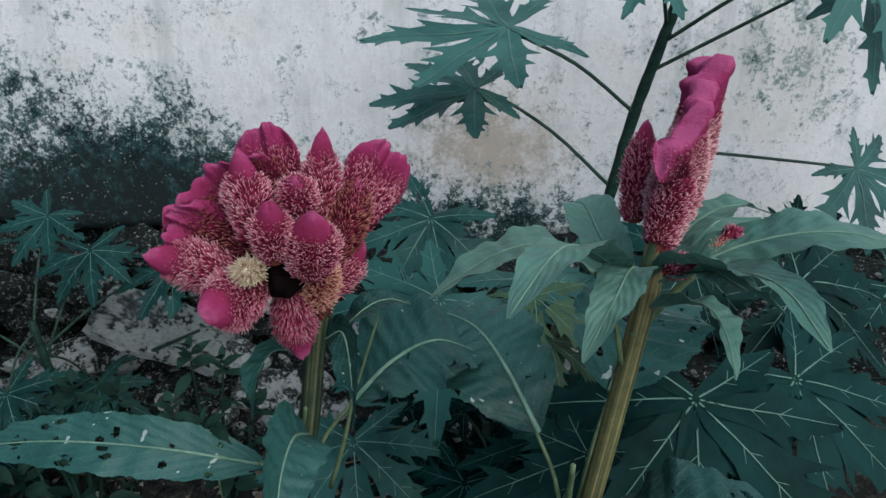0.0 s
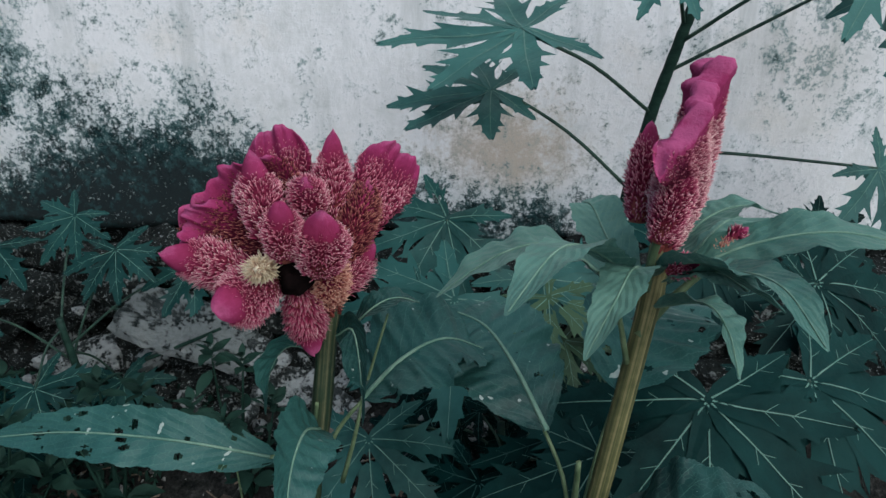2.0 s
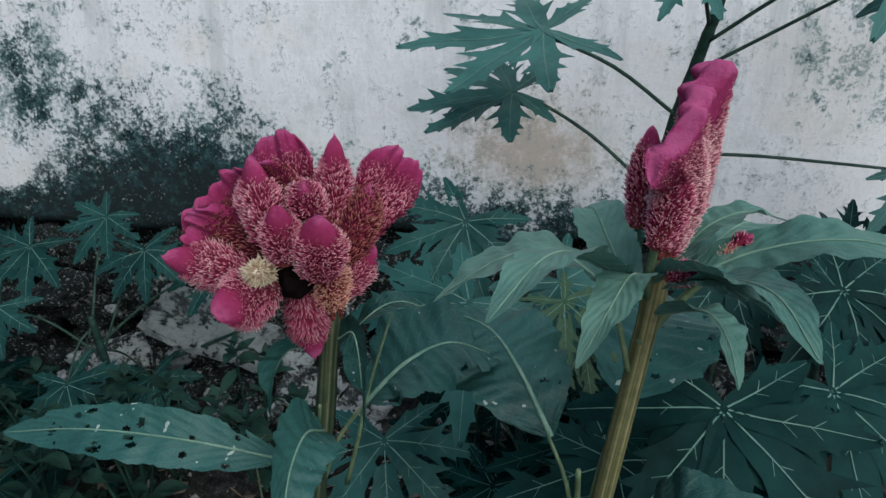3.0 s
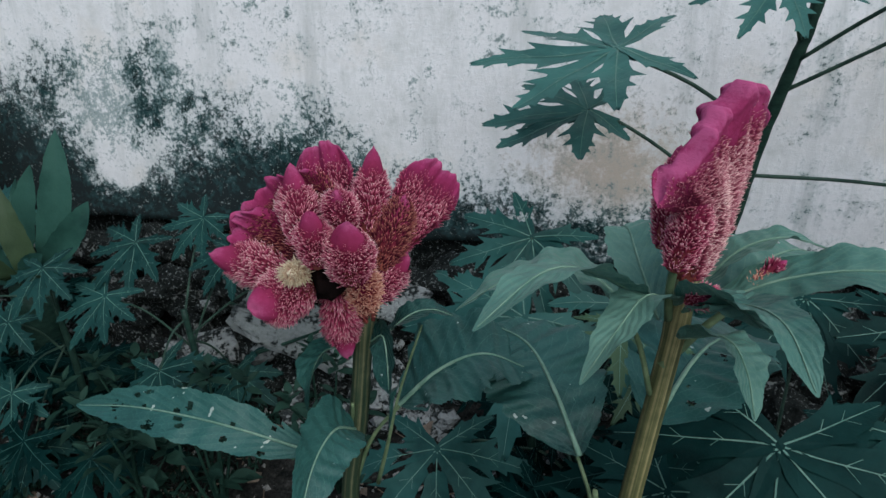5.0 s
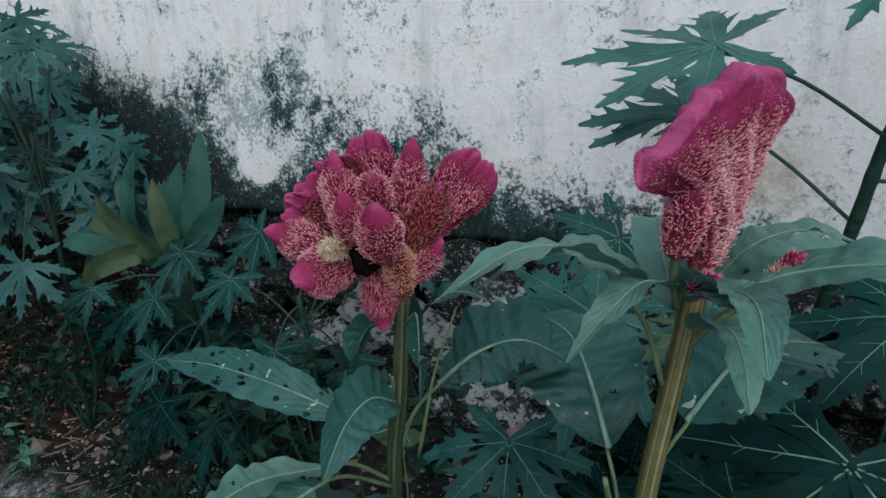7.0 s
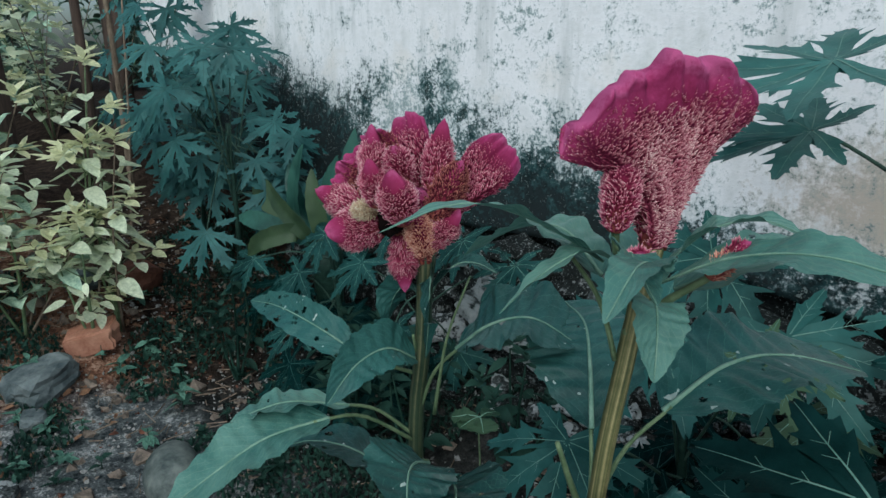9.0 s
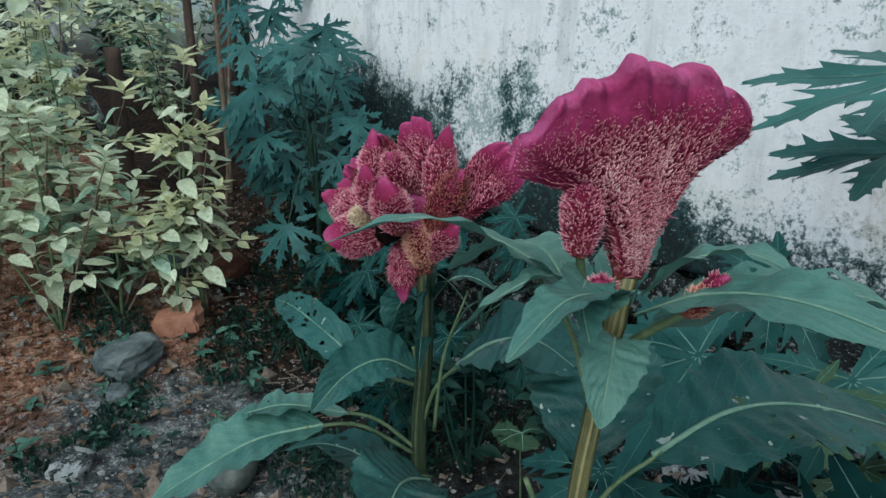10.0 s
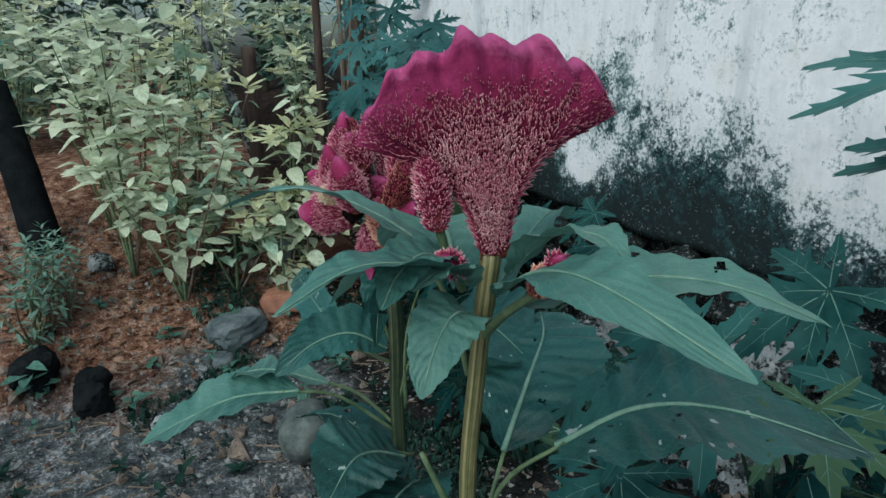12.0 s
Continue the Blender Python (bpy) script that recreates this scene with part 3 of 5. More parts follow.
def rock(name, at, size, seed, material, label, category, turn=(0, 0, 0), rough=0.25, sub=3, flat=0.4, group="", smooth=False, parent=None):
    v, f = rock_data(size, seed, rough, sub, flat)
    ob = build(name, v, f, material, smooth=smooth)
    ob.matrix_world = pose(*at, *turn)
    if parent:
        ob.parent = parent
        ob.matrix_parent_inverse = Matrix.Translation(-V(parent.location))
        return ob
    return tagged(ob, label, category, group)


# ---- flowers ----
def comb_surface(base, tip, across, width, thick, ruffle, seed, neck=0.12, arch=0.13, curl=0.0, waves=2.6, flare=0.0, bow=0.0, lap=2.5, bumps=5.0, plump=False, scallop=0.0, corner=0.0, short=1.0, cup=0.0, taper=1.0, frill=0.0):
    """A fan from a narrow neck (s = 0) to a ruffled rim (s = 1); u runs across from -1 to 1. Returns place(u, s, side)."""
    base, tip = V(base), V(tip)
    rise = tip - base
    t = rise.normalized()
    a = V(across)
    a = (a - t * a.dot(t)).normalized()
    n = a.cross(t).normalized()
    rnd = random.Random(seed)
    p1, p2, p3 = (rnd.uniform(0, 6.28) for _ in range(3))

    def place(u, s, side):
        s = min(s, 1.0)
        round_ = neck + (1 - neck) * (s * s * (3 - 2 * s)) ** 0.7
        prof = round_ + flare * (neck + (1 - neck) * s ** 2.3 - round_)
        prof *= 1 - (0.19 + 0.15 * flare) * max(0.0, (s - 0.65) / 0.35) ** 2.5
        reach = s * (1 - arch * abs(u) ** 2.5 * s) + 0.020 * s ** 3 * math.sin(u * bumps + p1) + 0.008 * s ** 4 * math.sin(u * bumps * 2.3 + p2) + 0.003 * s ** 5 * math.sin(u * bumps * 4.1)
        reach += scallop * s ** 4 * (0.45 * math.sin(u * 8.3 + p1) + 0.55 * math.sin(u * 21 + p2))
        reach -= corner * max(0.0, (abs(u) - 0.70) / 0.30) ** 2 * s ** 3
        off = ruffle * s ** lap * (math.sin(u * waves + p3) + 0.45 * math.sin(u * waves * 2.3 + p1)) + curl * s * s + bow * min(0.0, u) ** 2 * s
        off += cup * s * (0.55 * u * u + 0.9 * max(0.0, s - 0.35) ** 2)
        off += frill * s ** 6 * (math.sin(u * 19 + p2) + 0.45 * math.sin(u * 37 + p3))
        edge = max(0.0, 1 - abs(u) ** 6)
        th = thick * (0.30 + 0.70 * (1 - s) ** 0.6) * edge ** 0.5 * (1 + 0.15 * math.sin(u * 9 + s * 7 + p2)) * min(1.0, taper + 1.9 * s)
        if plump:
            prof = (neck + (1 - neck) * math.sin(min(1.0, s * 1.7) * 1.571)) * max(0.0, 1 - s ** 2.8) ** 0.55
            reach = s + 0.02 * math.sin(u * 3 + p1) * s
            th = thick * (0.55 + 0.45 * math.sin(min(1.0, s * 1.7) * 1.571)) * max(0.0, 1 - s ** 2.4) ** 0.65 * max(0.0, 1 - u * u) ** 0.5
        elif s > 0.93:
            th *= 1 + 0.35 * math.sin((s - 0.93) / 0.07 * 3.14)
        return base + rise * reach + a * (u * prof * width * 0.5 * (short if u < 0 else 1.0)) + n * (off + side * th * 0.5)

    return place, n, t


def comb(head, base, tip, across, width, thick=0.012, ruffle=0.006, seed=0, bristles=500, rim=0.84, name="comb_lobe", material=None, spikes=None, length=0.0060, label="", shaggy=False, **kw):
    """One crested lobe with its fringe of bristles."""
    origin = V(head.location) + (V(head.parent.location) if head.parent else V())
    place, n, t = comb_surface(base, tip, across, width, thick, ruffle, seed, **kw)
    nu, ns = (110, 40) if shaggy else (48, 26)
    verts, uvs, faces = [], [], []
    for side in (1, -1):
        for i in range(ns + 1):
            for k in range(nu + 1):
                s = i / ns
                verts.append(place(2 * k / nu - 1, s, side) - origin)
                uvs.append((k / nu, s))
    o = (ns + 1) * (nu + 1)
    for i in range(ns):
        for k in range(nu):
            q = i * (nu + 1) + k
            faces.append((q, q + 1, q + nu + 2, q + nu + 1))
            faces.append((o + q + 1, o + q, o + q + nu + 1, o + q + nu + 2))
    for k in range(nu):
        q = ns * (nu + 1) + k
        faces.append((q, q + 1, o + q + 1, o + q))
        faces.append((k + 1, k, o + k, o + k + 1))
    for i in range(ns):
        q, r = i * (nu + 1), i * (nu + 1) + nu
        faces.append((q, q + nu + 1, o + q + nu + 1, o + q))
        faces.append((r + nu + 1, r, o + r, o + r + nu + 1))
    lobe = build(name, verts, faces, material or (BLOOM_CLUB if kw.get("plump") else BLOOM), head, uvs, label)
    rnd = random.Random(seed + 99)
    bv, bf, bu = [], [], []
    for _ in range(int(bristles * 2.1)):
        u, side = rnd.uniform(-1, 1), rnd.choice((1, -1))
        s = rim * rnd.random() ** 0.80 * (1.0 - 0.20 * rnd.random() * (1 - u * u)) + 0.02
        if shaggy and abs(u) > 0.30:
            s = min(0.97, s + (0.97 - rim) * rnd.random() * min(1.0, (abs(u) - 0.30) / 0.35))
        p = place(u, s, side)
        if kw.get("plump"):
            u = math.sin(u * 1.571)
            p = place(u, s, side)
            out = (p - place(0, s, 0)).normalized()
        elif abs(u) > 0.86:
            out = (place(u, s, side) - place(u * 0.8, s, side)).normalized() + n * side * 0.3
        else:
            out = n * side
        d = (out + t * rnd.uniform(0.6, 1.5) + V((rnd.uniform(-0.4, 0.4), rnd.uniform(-0.4, 0.4), rnd.uniform(-0.4, 0.4)))).normalized()
        ln = length * rnd.uniform(0.55, 1.15) * (0.45 + 0.55 * min(1.0, max(0.0, (rim - s) / rim * 3)))
        e1 = d.cross(V((0.3, 0.5, 0.81))).normalized()
        e2 = d.cross(e1)
        r = 0.00062 * rnd.uniform(0.7, 1.3) * (0.55 + 0.45 * min(1.0, max(0.0, (rim - s) / rim * 3)))
        q = len(bv)
        p = p - origin - d * 0.0006
        for ang in (0, 2.094, 4.189):
            bv.append(p + (e1 * math.cos(ang) + e2 * math.sin(ang)) * r)
            bu.append((0, 0.0))
        for ang in (0, 2.094, 4.189):
            bv.append(p + d * ln * 0.6 + (e1 * math.cos(ang) + e2 * math.sin(ang)) * r * 0.8)
            bu.append((0, 0.6))
        bv.append(p + d * ln)
        bu.append((0, 1.0))
        for k in range(3):
            m = (k + 1) % 3
            bf.append((q + k, q + m, q + 3 + m, q + 3 + k))
            bf.append((q + 3 + k, q + 3 + m, q + 6))
    if bristles:
        build("bristle_fringe", bv, bf, spikes or BRIST, lobe, bu, "fine pale-tipped bristles")
    return lobe


# ---- ground and wall ----
def ground_height(x, y):
    z = -0.02
    if x < -1.22:
        d = -1.22 - x
        z += 0.30 * d if d < 1.3 else 0.39 + 0.02 * (d - 1.3) if d < 8 else 0.524
    # earth banked against the wall's foot
    b = min(max((y - 0.82) / 0.46, 0.0), 1.0)
    if y < 4:
        z += 0.16 * b * b * (3 - 2 * b)
    z += 0.018 * noise.noise(V((x * 2.1, y * 2.1, 0.3))) + 0.010 * noise.noise(V((x * 7, y * 7, 1.7)))
    if abs(x) < 4 and abs(y) < 4:
        z += 0.006 * noise.noise(V((x * 23, y * 23, 4.1)))
    return z


def axis_steps(lo, hi, fine):
    out = [lo + i * fine for i in range(int((hi - lo) / fine) + 1)]
    step, v = fine, out[-1]
    while v < 400:
        step *= 1.45
        v += step
        out.append(v)
    step, v = fine, out[0]
    while v > -400:
        step *= 1.45
        v -= step
        out.insert(0, v)
    return out


def make_ground():
    xs, ys = axis_steps(-3.0, 1.4, 0.03), axis_steps(-0.6, 1.5, 0.03)
    verts = [(x, y, ground_height(x, y)) for y in ys for x in xs]
    w = len(xs)
    faces = [(j * w + i, j * w + i + 1, (j + 1) * w + i + 1, (j + 1) * w + i) for j in range(len(ys) - 1) for i in range(w - 1)]
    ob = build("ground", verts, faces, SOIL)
    return tagged(ob, "dark gritty garden soil with reddish earth up the slope", "ground", kind="structure")


GROUND = make_ground()

WALL_Y = 1.31


def make_wall():
    """Rendered wall: uneven plaster face, thickness behind, ragged lower edge."""
    nx, nz = 170, 44
    x0, x1, z1 = -2.75, 3.2, 2.3
    verts, faces = [], []
    for face in (0, 1):
        for j in range(nz + 1):
            for i in range(nx + 1):
                x = x0 + (x1 - x0) * i / nx
                low = 0.40 + 0.025 * noise.noise(V((x * 3.5, 0, 9))) + 0.014 * noise.noise(V((x * 14, 0, 2)))
                z = low + (z1 - low) * (j / nz) ** 1.25
                y = WALL_Y + 0.006 * noise.noise(V((x * 2.3, z * 2.3, 0))) + 0.003 * noise.noise(V((x * 9, z * 9, 5)))
                verts.append((x, y if face == 0 else WALL_Y + 0.22, z))
    o, w = (nx + 1) * (nz + 1), nx + 1
    for j in range(nz):
        for i in range(nx):
            q = j * w + i
            faces.append((q, q + 1, q + w + 1, q + w))
            faces.append((o + q + 1, o + q, o + q + w, o + q + w + 1))
    for i in range(nx):
        faces.append((i + 1, i, o + i, o + i + 1))
        t = nz * w + i
        faces.append((t, t + 1, o + t + 1, o + t))
    for j in range(nz):
        a, b = j * w, j * w + nx
        faces.append((a, a + w, o + a + w, o + a))
        faces.append((b + w, b, o + b, o + b + w))
    ob = build("wall_north", verts, faces, WALL)
    return tagged(ob, "old whitewashed garden wall blackened with damp mould", "wall", kind="structure")


make_wall()


def make_foundation():
    """Rough stone footing under the plaster, each stone a piece of its own."""
    core = build("wall_footing", [(-2.75, 1.36, -0.3), (3.2, 1.36, -0.3), (3.2, 1.52, -0.3), (-2.75, 1.52, -0.3),
                                  (-2.75, 1.36, 0.43), (3.2, 1.36, 0.43), (3.2, 1.52, 0.43), (-2.75, 1.52, 0.43)],
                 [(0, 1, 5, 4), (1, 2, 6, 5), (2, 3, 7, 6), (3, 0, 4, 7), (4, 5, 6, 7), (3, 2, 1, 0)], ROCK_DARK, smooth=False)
    tagged(core, "dark damp rubble footing below the whitewashed wall", "wall footing", kind="structure")
    rnd = random.Random(5)
    shapes = []
    for s in range(9):
        v, f = rock_data((0.085, 0.06, 0.055), s + 20, 0.48, 3, 0.35)
        me = bpy.data.meshes.new("stone")
        me.from_pydata([tuple(q) for q in v], [], f)
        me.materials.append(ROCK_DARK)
        shapes.append(me)
    for row, (z, y) in enumerate(((0.05, 1.20), (0.14, 1.235), (0.235, 1.26), (0.325, 1.285))):
        x = -1.9 + 0.05 * row
        while x < 1.4:
            k = rnd.uniform(0.75, 1.3)
            ob = new("stone", rnd.choice(shapes))
            ob.parent = core
            ob.matrix_world = pose(x + rnd.uniform(-0.02, 0.02), y + rnd.uniform(-0.03, 0.02), z + rnd.uniform(-0.025, 0.025),
                                   rnd.uniform(-20, 20), rnd.uniform(-20, 20), rnd.uniform(-25, 25)) @ Matrix.Diagonal((k, k * 0.9, k * rnd.uniform(0.8, 1.1), 1))
            x += 0.135 * k
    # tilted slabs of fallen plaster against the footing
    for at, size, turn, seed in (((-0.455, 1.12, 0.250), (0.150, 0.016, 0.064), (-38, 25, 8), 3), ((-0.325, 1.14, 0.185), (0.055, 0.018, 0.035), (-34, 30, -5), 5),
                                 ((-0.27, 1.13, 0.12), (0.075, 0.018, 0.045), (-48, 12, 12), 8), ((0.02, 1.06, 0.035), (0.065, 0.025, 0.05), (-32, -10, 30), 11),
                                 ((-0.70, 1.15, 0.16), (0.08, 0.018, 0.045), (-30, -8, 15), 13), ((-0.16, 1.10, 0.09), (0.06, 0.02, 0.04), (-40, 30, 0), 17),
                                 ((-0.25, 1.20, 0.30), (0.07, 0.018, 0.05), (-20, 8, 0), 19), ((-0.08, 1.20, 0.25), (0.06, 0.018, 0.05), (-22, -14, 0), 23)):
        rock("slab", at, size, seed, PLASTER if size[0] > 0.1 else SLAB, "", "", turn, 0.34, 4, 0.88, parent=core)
    # crumbled pieces between them
    bits = []
    for s in range(6):
        v, f = rock_data((0.030, 0.022, 0.018), s + 60, 0.5, 2, 0.6)
        me = bpy.data.meshes.new("rubble")
        me.from_pydata([tuple(q) for q in v], [], f)
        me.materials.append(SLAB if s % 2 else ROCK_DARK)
        bits.append(me)
    for i in range(150):
        x, k = rnd.uniform(-0.85, 0.55), rnd.uniform(0.4, 1.25)
        d = rnd.random()
        ob = new("rubble", rnd.choice(bits))
        ob.parent = core
        y = 1.03 + 0.20 * d
        ob.matrix_world = pose(x, y, max(ground_height(x, y) + 0.006, 0.02 + 0.26 * d * d) + rnd.uniform(-0.005, 0.012), rnd.uniform(0, 360), rnd.uniform(-30, 30), rnd.uniform(0, 360)) @ Matrix.Diagonal((k, k, k, 1))


make_foundation()


# ---- cockscomb plants ----
def stalk(plant, way):
    """Petiole from the stem."""
    tube("petiole", way, 0.0020, 0.0014, PET, plant, 10, 7)


def left_cockscomb():
    plant = thing("cockscomb_plant", (-0.03, 0.425, -0.02), "cockscomb with a knotted crimson flower head and insect-bitten leaves", "flowering plant", "cockscomb plants")
    tube("stem", [(-0.03, 0.425, -0.03), (-0.034, 0.418, 0.25), (-0.028, 0.407, 0.47), (-0.012, 0.402, 0.58), (0.0, 0.395, 0.672)], 0.0078, 0.0066, STEM_GREEN, plant, 26, 16, 0.07, 1,
         lambda s: 1 + 0.12 * math.exp(-((s - 0.70) / 0.02) ** 2) + 0.12 * math.exp(-((s - 0.78) / 0.02) ** 2) + 0.35 * math.exp(-((s - 1.0) / 0.06) ** 2))
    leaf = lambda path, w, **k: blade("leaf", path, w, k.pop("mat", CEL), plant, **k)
    # long bitten leaf reaching forward
    stalk(plant, [(-0.022, 0.403, 0.545), (-0.028, 0.38, 0.558), (-0.040, 0.362, 0.565)])
    leaf([(-0.036, 0.364, 0.563), (-0.10, 0.350, 0.585), (-0.17, 0.350, 0.588), (-0.240, 0.358, 0.574)], 0.038, seed=3, roll=-50, fold=0.2, holes=9, torn=0.08)
    # folded leaf that hangs towards the path
    stalk(plant, [(-0.018, 0.402, 0.56), (-0.012, 0.39, 0.592)])
    leaf([(-0.012, 0.392, 0.568), (-0.014, 0.36, 0.588), (-0.014, 0.325, 0.584), (-0.010, 0.290, 0.562)], 0.044, seed=4, roll=-42, fold=0.5)
    # two lower leaves
    stalk(plant, [(-0.028, 0.406, 0.474), (-0.045, 0.37, 0.512), (-0.06, 0.33, 0.527)])
    leaf([(-0.052, 0.345, 0.523), (-0.075, 0.30, 0.536), (-0.09, 0.275, 0.532), (-0.104, 0.252, 0.523)], 0.055, seed=5, roll=10, fold=0.15, holes=4, mat=CEL_PALE_LIT)
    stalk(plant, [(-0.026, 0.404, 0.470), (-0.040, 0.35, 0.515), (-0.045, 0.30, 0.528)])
    leaf([(-0.042, 0.315, 0.527), (-0.055, 0.26, 0.526), (-0.066, 0.215, 0.508), (-0.077, 0.175, 0.486)], 0.060, seed=6, roll=-8, fold=0.25, mat=CEL_PALE_LIT)
    # broad leaf between the two plants
    stalk(plant, [(-0.022, 0.405, 0.50), (-0.005, 0.41, 0.55), (0.02, 0.42, 0.582)])
    leaf([(0.016, 0.418, 0.578), (0.045, 0.432, 0.606), (0.078, 0.449, 0.616), (0.115, 0.468, 0.595)], 0.098, seed=7, roll=12, fold=0.18, holes=5, torn=0.10, broad=0.5)
    # low leaf by the foot
    stalk(plant, [(-0.024, 0.42, 0.44), (-0.005, 0.38, 0.47)])
    leaf([(-0.008, 0.405, 0.452), (0.01, 0.370, 0.478), (0.03, 0.342, 0.487), (0.06, 0.312, 0.474)], 0.085, seed=8, roll=-18, fold=0.2, holes=4, broad=0.5)
    leaf([(-0.02, 0.43, 0.40), (0.03, 0.40, 0.45), (0.07, 0.36, 0.46), (0.10, 0.33, 0.43)], 0.09, seed=18, roll=10, fold=0.2, holes=4, broad=0.5)
    leaf([(-0.035, 0.42, 0.36), (-0.09, 0.40, 0.42), (-0.15, 0.37, 0.43), (-0.21, 0.34, 0.40)], 0.07, seed=19, roll=10, fold=0.2, holes=3)
    # narrow leaves close to the stem
    leaf([(0.004, 0.394, 0.645), (0.018, 0.383, 0.655), (0.024, 0.374, 0.625), (0.024, 0.370, 0.588)], 0.022, seed=9, roll=60, fold=0.4)
    leaf([(0.0, 0.40, 0.62), (-0.03, 0.40, 0.632), (-0.045, 0.395, 0.615), (-0.05, 0.39, 0.58)], 0.036, seed=10, roll=40, fold=0.3)
    leaf([(0.006, 0.398, 0.64), (0.03, 0.40, 0.665), (0.045, 0.41, 0.668), (0.06, 0.42, 0.66)], 0.022, seed=11, roll=10, fold=0.3)
    tube("side_shoot", [(0.0, 0.405, 0.51), (0.012, 0.40, 0.555), (0.022, 0.40, 0.60), (0.038, 0.41, 0.655)], 0.002, 0.0008, PET, plant, 12, 6)

    head = new("flower_head")
    head.parent = plant
    head["label"] = "crumpled crimson crested flower head with a dark hollow"
    L = lambda b, t, ac, w, **k: comb(head, b, t, ac, w, **k)
    club = dict(neck=0.55, rim=0.76, ruffle=0.0, plump=True, length=0.0078)
    # broad bowl-shaped lobe, its mouth to the front
    L((-0.016, 0.374, 0.702), (-0.060, 0.384, 0.762), (0.70, 0.05, 0.72), 0.090, seed=1, bristles=2000, spikes=BRIST_DARK, thick=0.009, ruffle=0.0022, curl=0.0, neck=0.55, waves=6.0, rim=0.93, scallop=0.03, cup=0.020, frill=0.0014)
    L((-0.018, 0.378, 0.704), (-0.080, 0.364, 0.738), (0.30, 0.10, 0.95), 0.044, seed=15, bristles=700, spikes=BRIST_DARK, thick=0.010, ruffle=0.0030, neck=0.5, waves=5.0, rim=0.90, scallop=0.02, frill=0.001)
    # bristly body that carries the lobes
    L((-0.002, 0.397, 0.664), (-0.008, 0.388, 0.728), (0.80, 0.60, 0.0), 0.052, seed=16, bristles=800, thick=0.022, ruffle=0.003, neck=0.30, rim=0.99, arch=0.3, spikes=BRIST_DARK)
    # upper lobes
    L((-0.022, 0.402, 0.716), (-0.034, 0.408, 0.787), (1, 0.25, 0.0), 0.043, seed=2, bristles=700, thick=0.013, ruffle=0.003, neck=0.5, rim=0.88, arch=0.16, waves=7.0, scallop=0.012, bumps=4.0, frill=0.0012)
    L((-0.028, 0.364, 0.726), (-0.036, 0.368, 0.780), (0.9, -0.4, 0.0), 0.026, seed=3, bristles=620, thick=0.021, **club)
    L((0.003, 0.400, 0.722), (0.004, 0.414, 0.785), (0.8, 0.5, 0.1), 0.022, seed=4, bristles=520, thick=0.018, **club)
    L((0.012, 0.408, 0.708), (0.046, 0.448, 0.766), (0.75, 0.15, -0.62), 0.050, seed=5, bristles=1100, thick=0.015, ruffle=0.003, neck=0.34, rim=0.84, scallop=0.012, bumps=4.0, waves=6.0, frill=0.0012)
    L((0.012, 0.392, 0.704), (0.027, 0.412, 0.752), (0.8, -0.1, -0.4), 0.025, seed=25, bristles=620, thick=0.022, spikes=BRIST_DARK, **{**club, "rim": 0.97})
    # front lobes
    L((-0.017, 0.358, 0.716), (-0.014, 0.346, 0.756), (0.95, 0.1, 0.25), 0.0205, seed=6, bristles=460, thick=0.019, **club)
    L((0.002, 0.366, 0.704), (0.010, 0.348, 0.750), (1, 0.1, 0.0), 0.031, seed=7, bristles=760, thick=0.025, **club)
    L((-0.004, 0.376, 0.736), (-0.003, 0.362, 0.766), (1, 0, 0), 0.020, seed=8, bristles=360, thick=0.019, **{**club, "rim": 0.97})
    L((-0.040, 0.372, 0.700), (-0.089, 0.347, 0.722), (0.2, 0.2, 1.0), 0.027, seed=9, bristles=760, thick=0.023, **club)
    L((-0.032, 0.374, 0.692), (-0.052, 0.328, 0.694), (0.45, 0.1, -0.9), 0.034, seed=10, bristles=860, thick=0.027, **club)
    L((-0.018, 0.384, 0.688), (-0.008, 0.378, 0.638), (1, -0.1, 0.1), 0.025, seed=11, bristles=600, thick=0.021, **club)
    L((0.006, 0.392, 0.680), (0.030, 0.406, 0.712), (0.7, 0.0, -0.7), 0.022, seed=12, bristles=520, thick=0.020, **club)
    L((-0.002, 0.395, 0.668), (0.006, 0.380, 0.712), (1, 0, 0), 0.026, seed=13, bristles=800, thick=0.022, spikes=BRIST_ORANGE, **{**club, "rim": 0.97})
    L((-0.030, 0.364, 0.706), (-0.030, 0.343, 0.715), (0.9, 0.2, 0.3), 0.013, seed=14, bristles=260, thick=0.010, name="cream_tuft", material=TUFT, spikes=TUFT, label="bleached cream tuft", **{**club, "rim": 0.97, "length": 0.009})
    # near-black lump set in the hollow between the lobes
    v, f = rock_data((0.011, 0.008, 0.010), 4, 0.6, 3, 0.0)
    o = V(head.location) + V(plant.location)
    build("rotten_hollow", [q + V((-0.014, 0.366, 0.700)) - o for q in v], f, DARK, head, None, "near-black lump in the hollow")
    return plant


